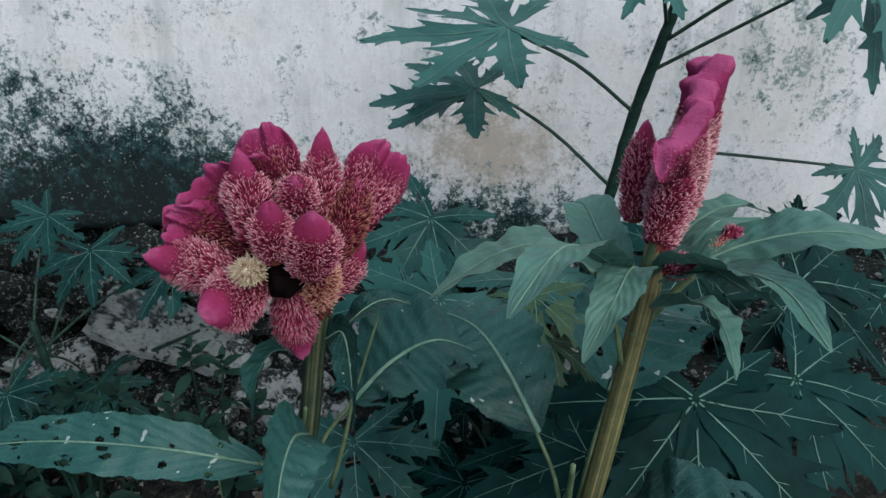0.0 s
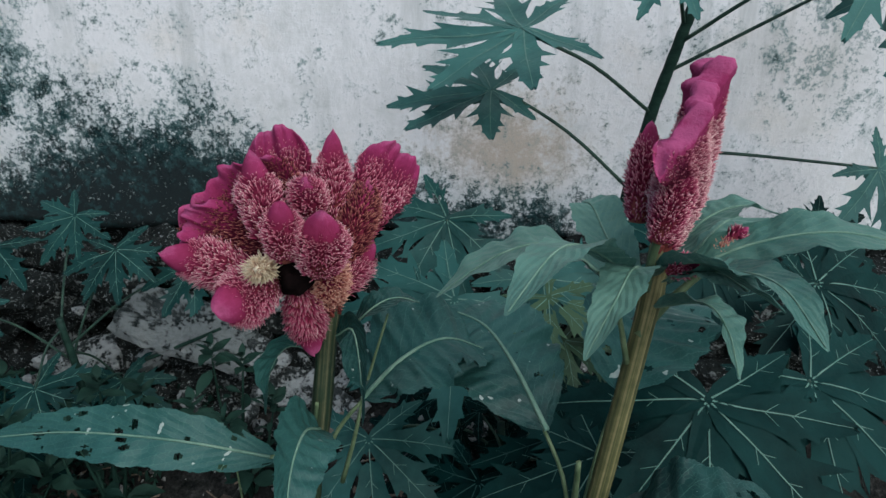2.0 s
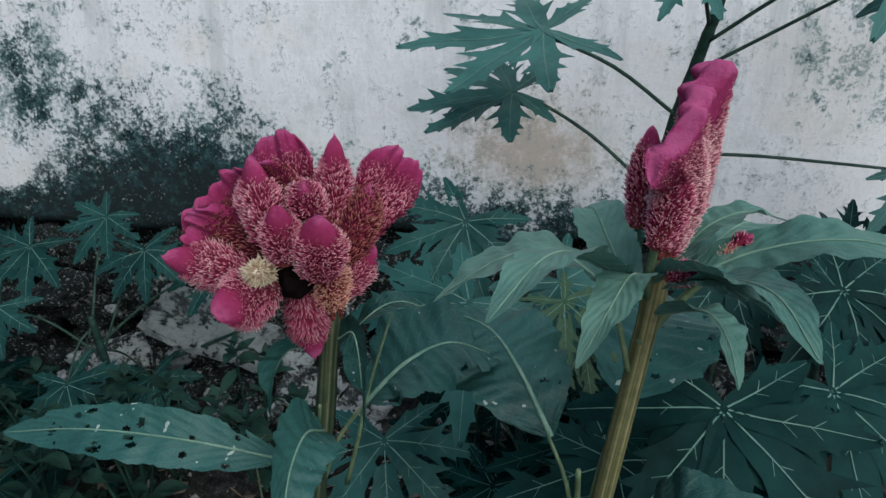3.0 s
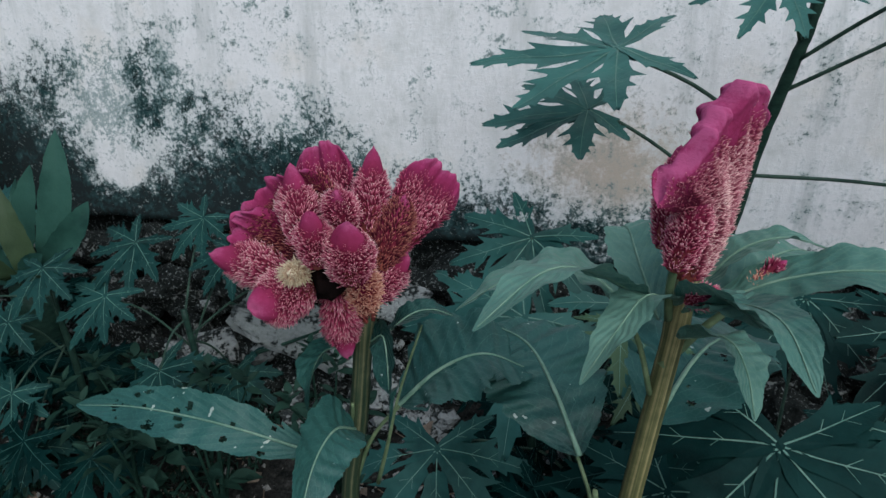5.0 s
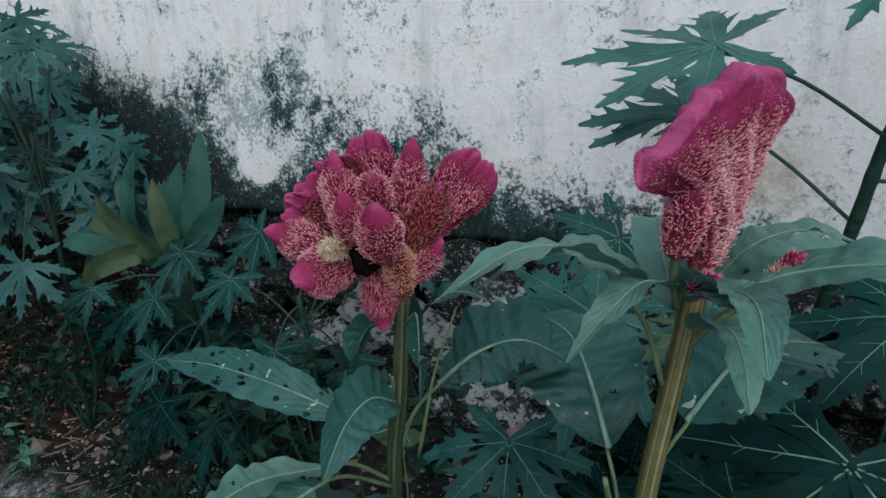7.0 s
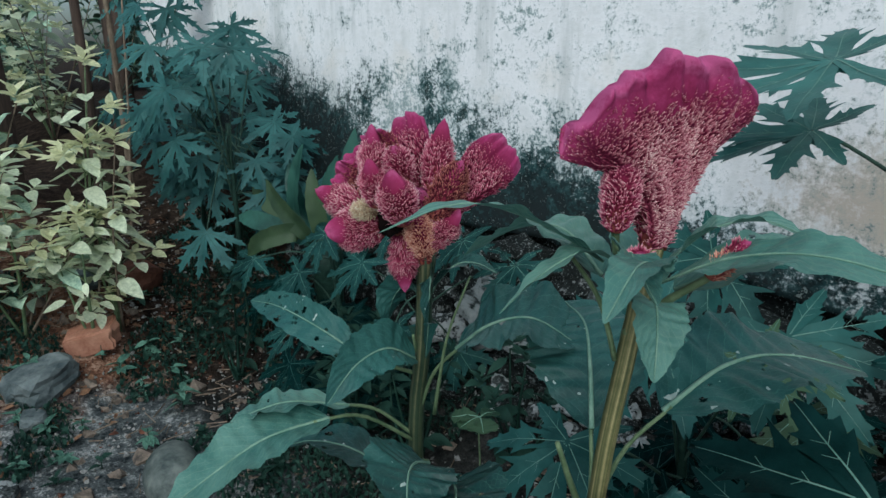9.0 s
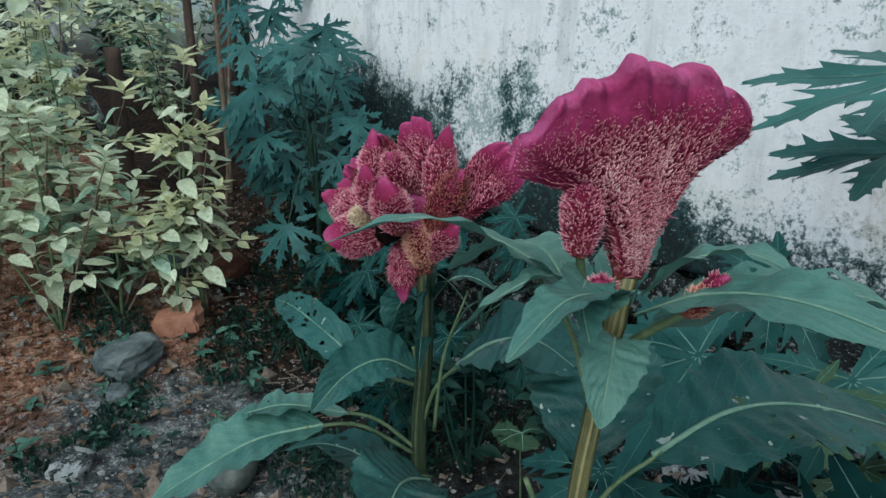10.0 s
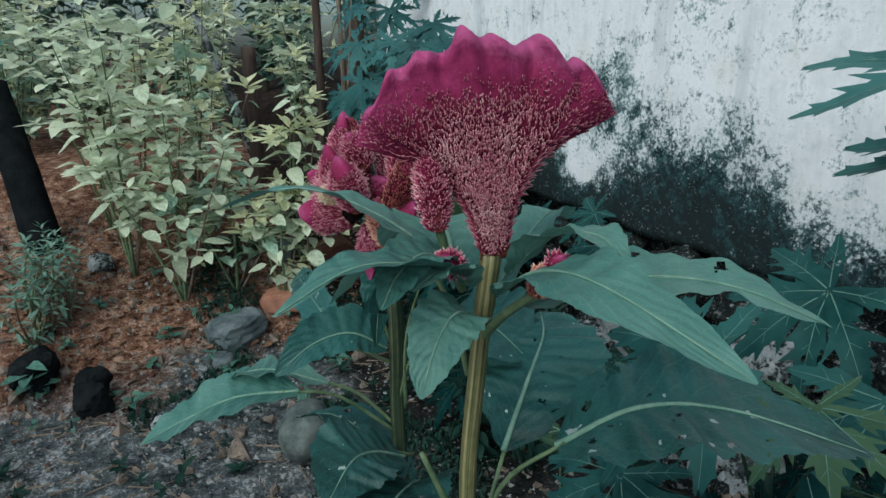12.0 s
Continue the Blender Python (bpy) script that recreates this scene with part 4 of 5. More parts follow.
def right_cockscomb():
    plant = thing("cockscomb_plant", (0.165, 0.39, -0.02), "cockscomb with one broad crimson fan-shaped flower on a ribbed stem", "flowering plant", "cockscomb plants")
    tube("stem", [(0.165, 0.39, -0.03), (0.174, 0.388, 0.35), (0.193, 0.374, 0.55), (0.205, 0.374, 0.65), (0.214, 0.377, 0.724)], 0.0070, 0.0066, STEM, plant, 30, 20, 0.08, 2,
         lambda s: 1 + 0.15 * math.exp(-((s - 0.90) / 0.02) ** 2) + 0.2 * math.exp(-((s - 1.0) / 0.05) ** 2), squash=((0.37, 0.93, 0.0), 0.74))
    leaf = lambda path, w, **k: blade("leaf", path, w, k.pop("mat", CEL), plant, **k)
    # broad leaf standing behind the stem
    stalk(plant, [(0.176, 0.385, 0.45), (0.172, 0.40, 0.52), (0.150, 0.43, 0.565)])
    leaf([(0.158, 0.42, 0.555), (0.132, 0.455, 0.592), (0.108, 0.482, 0.612), (0.075, 0.50, 0.618)], 0.105, seed=21, roll=-10, fold=-0.12, holes=6, broad=0.5, torn=0.05)
    # leaf that reaches across to the other flower
    stalk(plant, [(0.199, 0.371, 0.645), (0.188, 0.365, 0.685), (0.172, 0.352, 0.716)])
    leaf([(0.190, 0.362, 0.712), (0.162, 0.330, 0.738), (0.138, 0.290, 0.752), (0.112, 0.246, 0.738)], 0.036, seed=22, roll=8, fold=0.12, mat=CEL_PALE_LIT)
    leaf([(0.185, 0.37, 0.70), (0.150, 0.378, 0.722), (0.115, 0.372, 0.718), (0.075, 0.362, 0.692)], 0.060, seed=23, roll=8, fold=0.12, mat=CEL_PALE_LIT)
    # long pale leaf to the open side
    leaf([(0.222, 0.378, 0.702), (0.265, 0.374, 0.728), (0.315, 0.372, 0.738), (0.378, 0.388, 0.722)], 0.041, seed=24, roll=14, fold=0.12, mat=CEL_PALE_LIT, broad=0.48)
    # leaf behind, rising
    leaf([(0.220, 0.385, 0.712), (0.242, 0.394, 0.736), (0.268, 0.402, 0.744), (0.294, 0.402, 0.738)], 0.034, seed=25, roll=-5, fold=0.2, mat=CEL_PALE_LIT)
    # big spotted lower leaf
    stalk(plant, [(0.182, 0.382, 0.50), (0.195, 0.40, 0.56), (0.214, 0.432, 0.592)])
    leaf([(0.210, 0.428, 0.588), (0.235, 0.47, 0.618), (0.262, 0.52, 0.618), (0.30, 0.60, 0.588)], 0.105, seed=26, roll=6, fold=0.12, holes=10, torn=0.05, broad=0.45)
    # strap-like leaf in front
    leaf([(0.208, 0.360, 0.715), (0.222, 0.335, 0.730), (0.238, 0.315, 0.727), (0.256, 0.300, 0.718)], 0.026, seed=27, roll=-20, fold=0.4, mat=CEL_PALE_LIT)
    leaf([(0.215, 0.362, 0.71), (0.235, 0.330, 0.728), (0.247, 0.292, 0.736), (0.254, 0.254, 0.722)], 0.028, seed=28, roll=0, fold=0.3, mat=CEL_PALE_LIT)
    leaf([(0.212, 0.370, 0.686), (0.233, 0.347, 0.700), (0.243, 0.332, 0.690), (0.249, 0.321, 0.666)], 0.034, seed=29, roll=-20, fold=0.25, mat=CEL_PALE_LIT)
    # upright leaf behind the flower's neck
    leaf([(0.200, 0.385, 0.690), (0.186, 0.415, 0.718), (0.178, 0.438, 0.732), (0.170, 0.456, 0.724)], 0.036, seed=30, roll=-10, fold=0.25, mat=CEL_PALE_LIT)
    leaf([(0.225, 0.39, 0.695), (0.262, 0.43, 0.716), (0.292, 0.468, 0.716), (0.320, 0.508, 0.698)], 0.052, seed=32, roll=5, fold=0.15, holes=2, mat=CEL_PALE_LIT)
    leaf([(0.208, 0.368, 0.708), (0.190, 0.345, 0.722), (0.176, 0.322, 0.712), (0.158, 0.301, 0.686)], 0.030, seed=31, roll=10, fold=0.2, mat=CEL_PALE_LIT)
    leaf([(0.214, 0.365, 0.706), (0.226, 0.348, 0.720), (0.235, 0.335, 0.724), (0.245, 0.320, 0.720)], 0.030, seed=35, roll=10, fold=0.2, mat=CEL_PALE_LIT)
    # lower leaves
    leaf([(0.178, 0.385, 0.47), (0.22, 0.35, 0.54), (0.27, 0.34, 0.56), (0.33, 0.35, 0.53)], 0.07, seed=33, roll=5, fold=0.2, holes=5)
    leaf([(0.172, 0.388, 0.40), (0.14, 0.34, 0.46), (0.12, 0.30, 0.47), (0.10, 0.25, 0.44)], 0.07, seed=34, roll=5, fold=0.2, holes=5)
    # side shoot with a bud
    tube("side_shoot", [(0.204, 0.372, 0.665), (0.225, 0.378, 0.69), (0.250, 0.385, 0.712)], 0.0032, 0.0022, PET, plant, 8, 7)
    tube("cut_stub", [(0.178, 0.385, 0.50), (0.174, 0.368, 0.54), (0.171, 0.352, 0.580)], 0.003, 0.0018, PET, plant, 8, 7)
    bud = new("flower_bud")
    bud.parent = plant
    comb(bud, (0.248, 0.384, 0.710), (0.260, 0.388, 0.730), (0.3, 1, 0), 0.014, seed=41, bristles=160, thick=0.012, ruffle=0.0, neck=0.6, plump=True, length=0.005, spikes=BRIST_ORANGE)
    comb(bud, (0.256, 0.387, 0.724), (0.267, 0.387, 0.735), (0.3, 1, 0), 0.010, seed=42, bristles=40, thick=0.009, ruffle=0.0, plump=True, neck=0.6)
    head = new("flower_head")
    head.parent = plant
    head["label"] = "broad ruffled crimson fan with bristly sides"
    comb(head, (0.214, 0.379, 0.722), (0.223, 0.359, 0.833), (0.36, 0.93, 0.02), 0.196, seed=51, bristles=5600, spikes=BRIST_FAN, thick=0.025, ruffle=0.0030, neck=0.085, arch=0.30, rim=0.85, waves=9.0, lap=3.0, bumps=13.0, flare=1.0, bow=-0.008, length=0.0066, scallop=0.042, taper=0.42, frill=0.0034, corner=0.10, short=0.93, shaggy=True)
    comb(head, (0.203, 0.350, 0.737), (0.211, 0.342, 0.786), (1, 0.2, 0.0), 0.020, seed=52, bristles=620, thick=0.015, ruffle=0.0, neck=0.5, plump=True, rim=0.86, name="side_spike")
    comb(head, (0.199, 0.388, 0.736), (0.203, 0.396, 0.797), (0.9, 0.4, 0), 0.020, seed=53, bristles=620, thick=0.018, ruffle=0.0, neck=0.5, plump=True, rim=0.86, name="side_spike")
    tube("side_stalk", [(0.204, 0.365, 0.700), (0.202, 0.356, 0.722), (0.203, 0.350, 0.742)], 0.0025, 0.0025, PET, plant, 6, 7)
    comb(head, (0.214, 0.356, 0.716), (0.224, 0.345, 0.728), (0.8, 0.4, 0.0), 0.014, seed=54, bristles=140, thick=0.012, ruffle=0.0, plump=True, neck=0.7, rim=0.95)
    return plant


left_cockscomb()
right_cockscomb()


# ---- papaya ----
def petiole(plant, way, r=0.0032):
    tube("petiole", way, r, r * 0.75, PPET, plant, 12, 7)


def papaya_tree():
    t = thing("papaya_tree", (0.30, 1.12, -0.02), "young papaya tree with a slender dark stem before the wall", "tree")
    tube("trunk", [(0.27, 1.12, -0.04), (0.31, 1.10, 0.30), (0.35, 1.07, 0.553), (0.372, 1.062, 0.691), (0.395, 1.045, 0.80), (0.41, 1.035, 0.875), (0.43, 1.02, 1.05)], 0.0115, 0.0078, PSTEM, t, 40, 12, 0.03, 3,
         lambda s: 1 + 0.07 * math.sin(s * 90))
    petiole(t, [(0.374, 1.06, 0.70), (0.27, 1.0, 0.775), (0.185, 0.945, 0.815), (0.160, 0.941, 0.826)])
    papaya_leaf(t, (0.157, 0.941, 0.828), (-0.05, -0.34, 0.94), (-1.0, -0.12, -0.1), 0.215, 1, PAP_TREE, droop=0.05, slim=1.15, web=0.2, rings=3)
    petiole(t, [(0.352, 1.068, 0.575), (0.25, 1.05, 0.665), (0.16, 1.035, 0.722), (0.118, 1.036, 0.735)])
    papaya_leaf(t, (0.118, 1.036, 0.735), (-0.05, -0.38, 0.92), (-1.0, -0.05, 0.0), 0.165, 2, PAP_TREE, droop=0.05, slim=1.25, web=0.25, rings=3)
    petiole(t, [(0.362, 1.065, 0.64), (0.50, 1.07, 0.638), (0.65, 1.08, 0.625), (0.753, 1.08, 0.616)])
    papaya_leaf(t, (0.755, 1.08, 0.614), (0.2, -0.75, 0.6), (0.65, -0.2, -0.6), 0.15, 3, PAP_TREE, droop=0.2, slim=1.1, web=0.2)
    petiole(t, [(0.398, 1.04, 0.81), (0.48, 0.98, 0.88), (0.56, 0.93, 0.93)])
    papaya_leaf(t, (0.60, 0.90, 0.93), (0.2, -0.55, 0.8), (0.6, -0.5, -0.3), 0.20, 4, PAP_TREE, droop=0.3)
    petiole(t, [(0.385, 1.05, 0.765), (0.49, 1.02, 0.83), (0.60, 0.98, 0.90)])
    papaya_leaf(t, (0.66, 0.99, 0.885), (0.3, -0.6, 0.7), (0.8, -0.2, -0.4), 0.20, 5, PAP_TREE, droop=0.3)
    petiole(t, [(0.40, 1.04, 0.835), (0.38, 1.0, 0.87), (0.36, 0.96, 0.90)])
    papaya_leaf(t, (0.35, 0.95, 0.915), (-0.1, -0.5, 0.85), (-0.4, -0.6, -0.1), 0.13, 6, PAP_TREE, droop=0.2)
    petiole(t, [(0.42, 1.03, 1.0), (0.40, 0.95, 1.1), (0.35, 0.85, 1.15)])
    return t


papaya_tree()


def seedling(base, crown, leaves, seed, label, material=None, group="papaya seedlings", veins=True, slim=1.0, web=0.0):
    """A low papaya: a thin stem and leaves on long stalks; leaves are (centre, normal, forward, size)."""
    t = thing("papaya_seedling", base, label, "papaya plant", group)
    b, c = V(base), V(crown)
    tube("stem", [b, b.lerp(c, 0.5) + V((0.01, 0.0, 0)), c], 0.009, 0.006, PSTEM, t, 14, 8, 0.03, seed)
    rnd = random.Random(seed)
    for i, (p, n, f, size) in enumerate(leaves):
        p = V(p)
        s = b.lerp(c, rnd.uniform(0.55, 1.0))
        petiole(t, [s, s.lerp(p, 0.5) + V((0, 0, 0.02)), p], 0.0024)
        papaya_leaf(t, p, n, f, size, seed * 31 + i, material, droop=rnd.uniform(0.10, 0.28), holes=0.14, veins=veins, slim=slim, web=web, vein=VEIN_DIM if material in (PAP_SHADED, PAP_BUSH) else VEIN)
    return t


UPF = (0.0, -0.62, 0.78)
seedling((0.08, 0.82, 0.0), (0.07, 0.82, 0.36), [
    ((0.077, 0.698, 0.533), (0.0, -0.55, 0.83), (-0.6, -0.7, -0.2), 0.165),
    ((0.058, 0.890, 0.571), (0.0, -0.70, 0.70), (-0.3, -0.5, -0.3), 0.150),
    ((-0.031, 0.695, 0.331), (0.0, -0.6, 0.8), (0.1, -0.8, -0.5), 0.15),
    ((0.19, 0.80, 0.52), (0.1, -0.6, 0.8), (0.6, -0.5, -0.2), 0.15),
], 61, "low papaya plant with broad dark veined leaves", PAP_LIT, slim=1.25, web=0.30)
seedling((0.36, 0.70, 0.0), (0.36, 0.68, 0.34), [
    ((0.331, 0.555, 0.500), (0.0, -0.50, 0.87), (-0.1, -0.9, -0.3), 0.185),
    ((0.45, 0.60, 0.500), (0.15, -0.55, 0.83), (0.6, -0.7, -0.2), 0.17),
    ((0.50, 0.72, 0.56), (0.2, -0.6, 0.8), (0.7, -0.5, -0.2), 0.17),
    ((0.40, 0.80, 0.55), (0.0, -0.6, 0.8), (-0.5, -0.6, -0.2), 0.15),
    ((0.42, 0.48, 0.38), (0.1, -0.5, 0.85), (0.3, -0.9, -0.2), 0.16),
    ((0.25, 0.62, 0.38), (-0.1, -0.5, 0.85), (-0.5, -0.8, -0.2), 0.15),
], 62, "low papaya plant with large wet veined leaves", PAP_DIM, slim=1.45, web=0.42)
seedling((0.62, 0.98, 0.02), (0.60, 0.95, 0.40), [
    ((0.60, 0.92, 0.47), (0.0, -0.65, 0.75), (-0.4, -0.6, -0.2), 0.15),
    ((0.70, 0.85, 0.50), (0.1, -0.6, 0.8), (0.5, -0.6, -0.2), 0.16),
    ((0.66, 1.05, 0.50), (0.0, -0.7, 0.7), (0.6, -0.3, 0.1), 0.13),
    ((0.72, 0.70, 0.44), (0.1, -0.6, 0.8), (0.6, -0.6, -0.2), 0.16),
], 63, "low papaya plant with dark leaves near the wall", PAP_DIM, slim=1.15, web=0.25)
seedling((0.20, 0.95, 0.05), (0.19, 0.90, 0.40), [
    ((0.188, 0.708, 0.535), (0.1, -0.4, 0.9), (0.6, -0.6, -0.2), 0.10),
    ((0.22, 0.78, 0.44), (0.3, -0.4, 0.85), (0.8, -0.3, -0.4), 0.10),
], 64, "papaya seedling with yellowing leaves", PAP_YEL)
seedling((-0.62, 1.0, 0.03), (-0.62, 0.98, 0.34), [
    ((-0.735, 0.916, 0.382), UPF, (-0.3, -0.7, -0.5), 0.115),
    ((-0.642, 0.915, 0.238), UPF, (0.5, -0.7, -0.3), 0.125),
    ((-0.60, 1.10, 0.140), UPF, (0.3, -0.7, -0.4), 0.12),
    ((-0.52, 1.02, 0.455), UPF, (0.2, -0.7, -0.3), 0.115),
    ((-0.62, 1.08, 0.495), UPF, (-0.3, -0.6, -0.3), 0.105),
    ((-0.40, 1.05, 0.42), UPF, (0.3, -0.6, -0.5), 0.115),
], 65, "papaya seedling with slim star-shaped leaves", PAP_MID, slim=1.3, web=0.27)
seedling((-0.90, 0.98, 0.0), (-0.90, 0.95, 0.36), [
    ((-0.950, 0.888, 0.315), UPF, (-0.4, -0.7, -0.4), 0.115),
    ((-0.934, 0.849, 0.183), UPF, (-0.2, -0.8, -0.4), 0.12),
    ((-0.934, 0.862, 0.05), UPF, (0.2, -0.8, -0.2), 0.12),
    ((-0.859, 0.907, 0.429), UPF, (0.3, -0.7, -0.4), 0.11),
    ((-1.15, 0.88, 0.31), UPF, (-0.2, -0.8, -0.3), 0.12),
    ((-0.721, 1.00, 0.462), UPF, (-0.4, -0.7, -0.3), 0.125),
], 66, "papaya seedling with slim star-shaped leaves", PAP_MID, slim=1.3, web=0.27)


def undergrowth(x0, x1, y0, y1, z0, z1, plants, seed):
    """Near-black low papaya plants added to darken the gaps between the taller ones."""
    rnd = random.Random(seed)
    for i in range(plants):
        bx, by = rnd.uniform(x0, x1), rnd.uniform(y0, y1)
        base = (bx, by, ground_height(bx, by) - 0.01)
        top = rnd.uniform(z0, z1)
        leaves = []
        for k in range(6):
            a = k * 1.05 + rnd.uniform(-0.3, 0.3)
            r = rnd.uniform(0.07, 0.15)
            leaves.append(((bx + r * math.cos(a), by + r * math.sin(a), top * rnd.uniform(0.55, 1.05)), (0.4 * math.cos(a), 0.4 * math.sin(a) - 0.35, 0.85),
                           (math.cos(a), math.sin(a) - 0.2, -0.3), rnd.uniform(0.10, 0.15)))
        seedling(base, (bx, by, top * 0.8), leaves, seed + i, "small papaya seedling coloured near-black for deep shade", PAP_SHADED, "shaded papaya seedlings", slim=1.0, web=0.2)


undergrowth(0.10, 0.75, 0.62, 1.02, 0.22, 0.36, 6, 801)
undergrowth(-1.25, -0.66, 0.84, 1.06, 0.16, 0.30, 3, 831)


def papaya_bush(base, height, spread, count, seed, size=0.13):
    rnd = random.Random(seed)
    leaves = []
    for i in range(count):
        a, h = rnd.uniform(0, 6.28), rnd.uniform(0.30, 1.05)
        r = spread * rnd.uniform(0.45, 1.0) * (1.15 - 0.5 * h)
        p = (base[0] + r * math.cos(a), min(base[1] + r * math.sin(a), 1.22), base[2] + height * h)
        d = V((math.cos(a) + 0.5, math.sin(a) - 0.5, 0))
        leaves.append((p, (0.5 * d.x + 0.3, 0.5 * d.y - 0.3, 0.8), (d.x, d.y, -0.4), size * rnd.uniform(0.8, 1.2)))
    return seedling(base, (base[0], base[1], base[2] + height * 0.75), leaves, seed, "bushy papaya sapling with bluish-green leaves", PAP_BUSH, "papaya saplings", slim=0.95)


papaya_bush((-1.44, 0.99, 0.09), 0.74, 0.31, 34, 71)
papaya_bush((-1.72, 1.02, 0.16), 0.80, 0.28, 22, 72)
papaya_bush((-2.25, 1.12, 0.25), 0.85, 0.30, 18, 73)


# ---- rosette by the wall ----
def rosette():
    t = thing("rosette_plant", (-1.06, 1.05, 0.12), "fleshy rosette plant with broad pointed green leaves by the wall", "plant")
    # foot, tip, width, yellowing
    leaves = [((-0.965, 1.03, 0.40), (-0.912, 1.05, 0.665), 0.068, 0), ((-1.185, 1.04, 0.40), (-1.155, 1.06, 0.605), 0.054, 0), ((-1.07, 1.05, 0.38), (-1.015, 1.07, 0.585), 0.056, 0),
              ((-0.985, 0.99, 0.38), (-1.015, 0.985, 0.560), 0.052, 1), ((-1.03, 0.97, 0.38), (-1.180, 0.95, 0.515), 0.050, 1), ((-1.13, 1.01, 0.38), (-1.34, 1.00, 0.475), 0.056, 1),
              ((-0.97, 1.02, 0.38), (-0.855, 1.04, 0.525), 0.058, 0), ((-1.06, 0.96, 0.385), (-1.185, 0.88, 0.310), 0.056, 1), ((-1.16, 1.06, 0.38), (-1.26, 1.08, 0.540), 0.050, 0),
              ((-1.12, 0.98, 0.37), (-1.31, 0.93, 0.395), 0.056, 0), ((-1.10, 1.08, 0.38), (-1.095, 1.10, 0.545), 0.036, 0), ((-0.99, 0.98, 0.37), (-0.90, 0.95, 0.44), 0.045, 0)]
    heart = V((-1.06, 1.05, 0.30))
    for i, (a, b, w, old) in enumerate(leaves):
        a, b = V(a), V(b)
        out = (b - heart) * V((1, 1, 0))
        mid = a.lerp(b, 0.5) + out * 0.10 + V((0, -0.006, 0.012))
        blade("leaf", [heart.lerp(a, 0.4), a, mid, b], w * 0.94, AGAVE_OLD if old else AGAVE, t, seed=100 + i, roll=(12, -16, 5)[i % 3], fold=0.22, wave=0.03, broad=0.52, rib=False, nu=26, nv=8, up=(0.35, -0.85, 0.35))
    tube("stem", [(-1.06, 1.06, 0.05), (-1.06, 1.05, 0.32)], 0.035, 0.045, PSTEM, t, 6, 10)


rosette()


# ---- shrubs on the slope ----
def leaflet_mesh(name, material, length=1.0, width=0.46, bend=0.22, seed=0, rows=5):
    rnd = random.Random(seed)
    verts, uvs, faces = [], [], []
    for i in range(rows + 1):
        s = i / rows
        w = width * 0.5 * (math.sin(math.pi * s ** 0.8) ** 0.9 if 0 < s < 1 else 0.02)
        z = -bend * s * s * length + 0.05 * math.sin(s * 5 + seed)
        for v in (-1, 0, 1):
            verts.append((v * w * length, s * length, z + abs(v) * w * 0.35 * length + rnd.uniform(-0.01, 0.01)))
            uvs.append((0.5 + 0.5 * v, s))
    for i in range(rows):
        for k in range(2):
            q = i * 3 + k
            faces.append((q, q + 1, q + 4, q + 3))
    me = bpy.data.meshes.new(name)
    me.from_pydata(verts, [], faces)
    layer = me.uv_layers.new(name="UVMap")
    for lp in me.loops:
        layer.data[lp.index].uv = uvs[lp.vertex_index]
    me.polygons.foreach_set("use_smooth", [True] * len(me.polygons))
    me.materials.append(material)
    return me


PALE_LEAVES = [leaflet_mesh("leaf", SHRUB, 1.0, w, b, i) for i, (w, b) in enumerate(((0.48, 0.10), (0.56, 0.25), (0.44, 0.35)))]
GREEN_LEAVES = [leaflet_mesh("leaf", SHRUB_DARK, 1.0, w, b, i + 5) for i, (w, b) in enumerate(((0.50, 0.10), (0.58, 0.25), (0.46, 0.35)))]
YOUNG_LEAVES = [leaflet_mesh("leaf", SHRUB_TIP, 1.0, w, b, i + 13) for i, (w, b) in enumerate(((0.34, 0.10), (0.40, 0.25), (0.36, 0.18)))]
DUSK_LEAVES = [leaflet_mesh("leaf", BUSH, 1.0, w, b, i + 17) for i, (w, b) in enumerate(((0.50, 0.10), (0.58, 0.25)))]
FEATHER_LEAVES = [leaflet_mesh("leaf", FEATHER, 1.0, w, b, i + 21, 4) for i, (w, b) in enumerate(((0.22, 0.2), (0.30, 0.35)))]
LIT_WEED_LEAVES = [leaflet_mesh("leaf", WEED_LIT, 1.0, w, b, i + 25, 4) for i, (w, b) in enumerate(((0.42, 0.25), (0.55, 0.4)))]
SHADED_WEED_LEAVES = [leaflet_mesh("leaf", WEED_SHADED, 1.0, w, b, i + 9, 4) for i, (w, b) in enumerate(((0.40, 0.25), (0.55, 0.4)))]


def leaf_pose(p, out, length, rnd):
    """A pose whose y axis points along out."""
    y = V(out).normalized()
    x = y.cross(V((0, 0, 1)))
    x = x.normalized() if x.length > 0.05 else V((1, 0, 0))
    x = Matrix.Rotation(rnd.uniform(-0.5, 0.5), 3, y) @ x
    z = x.cross(y)
    m = Matrix((x, y, z)).transposed().to_4x4()
    return Matrix.Translation(p) @ m @ Matrix.Diagonal((length, length, length, 1))


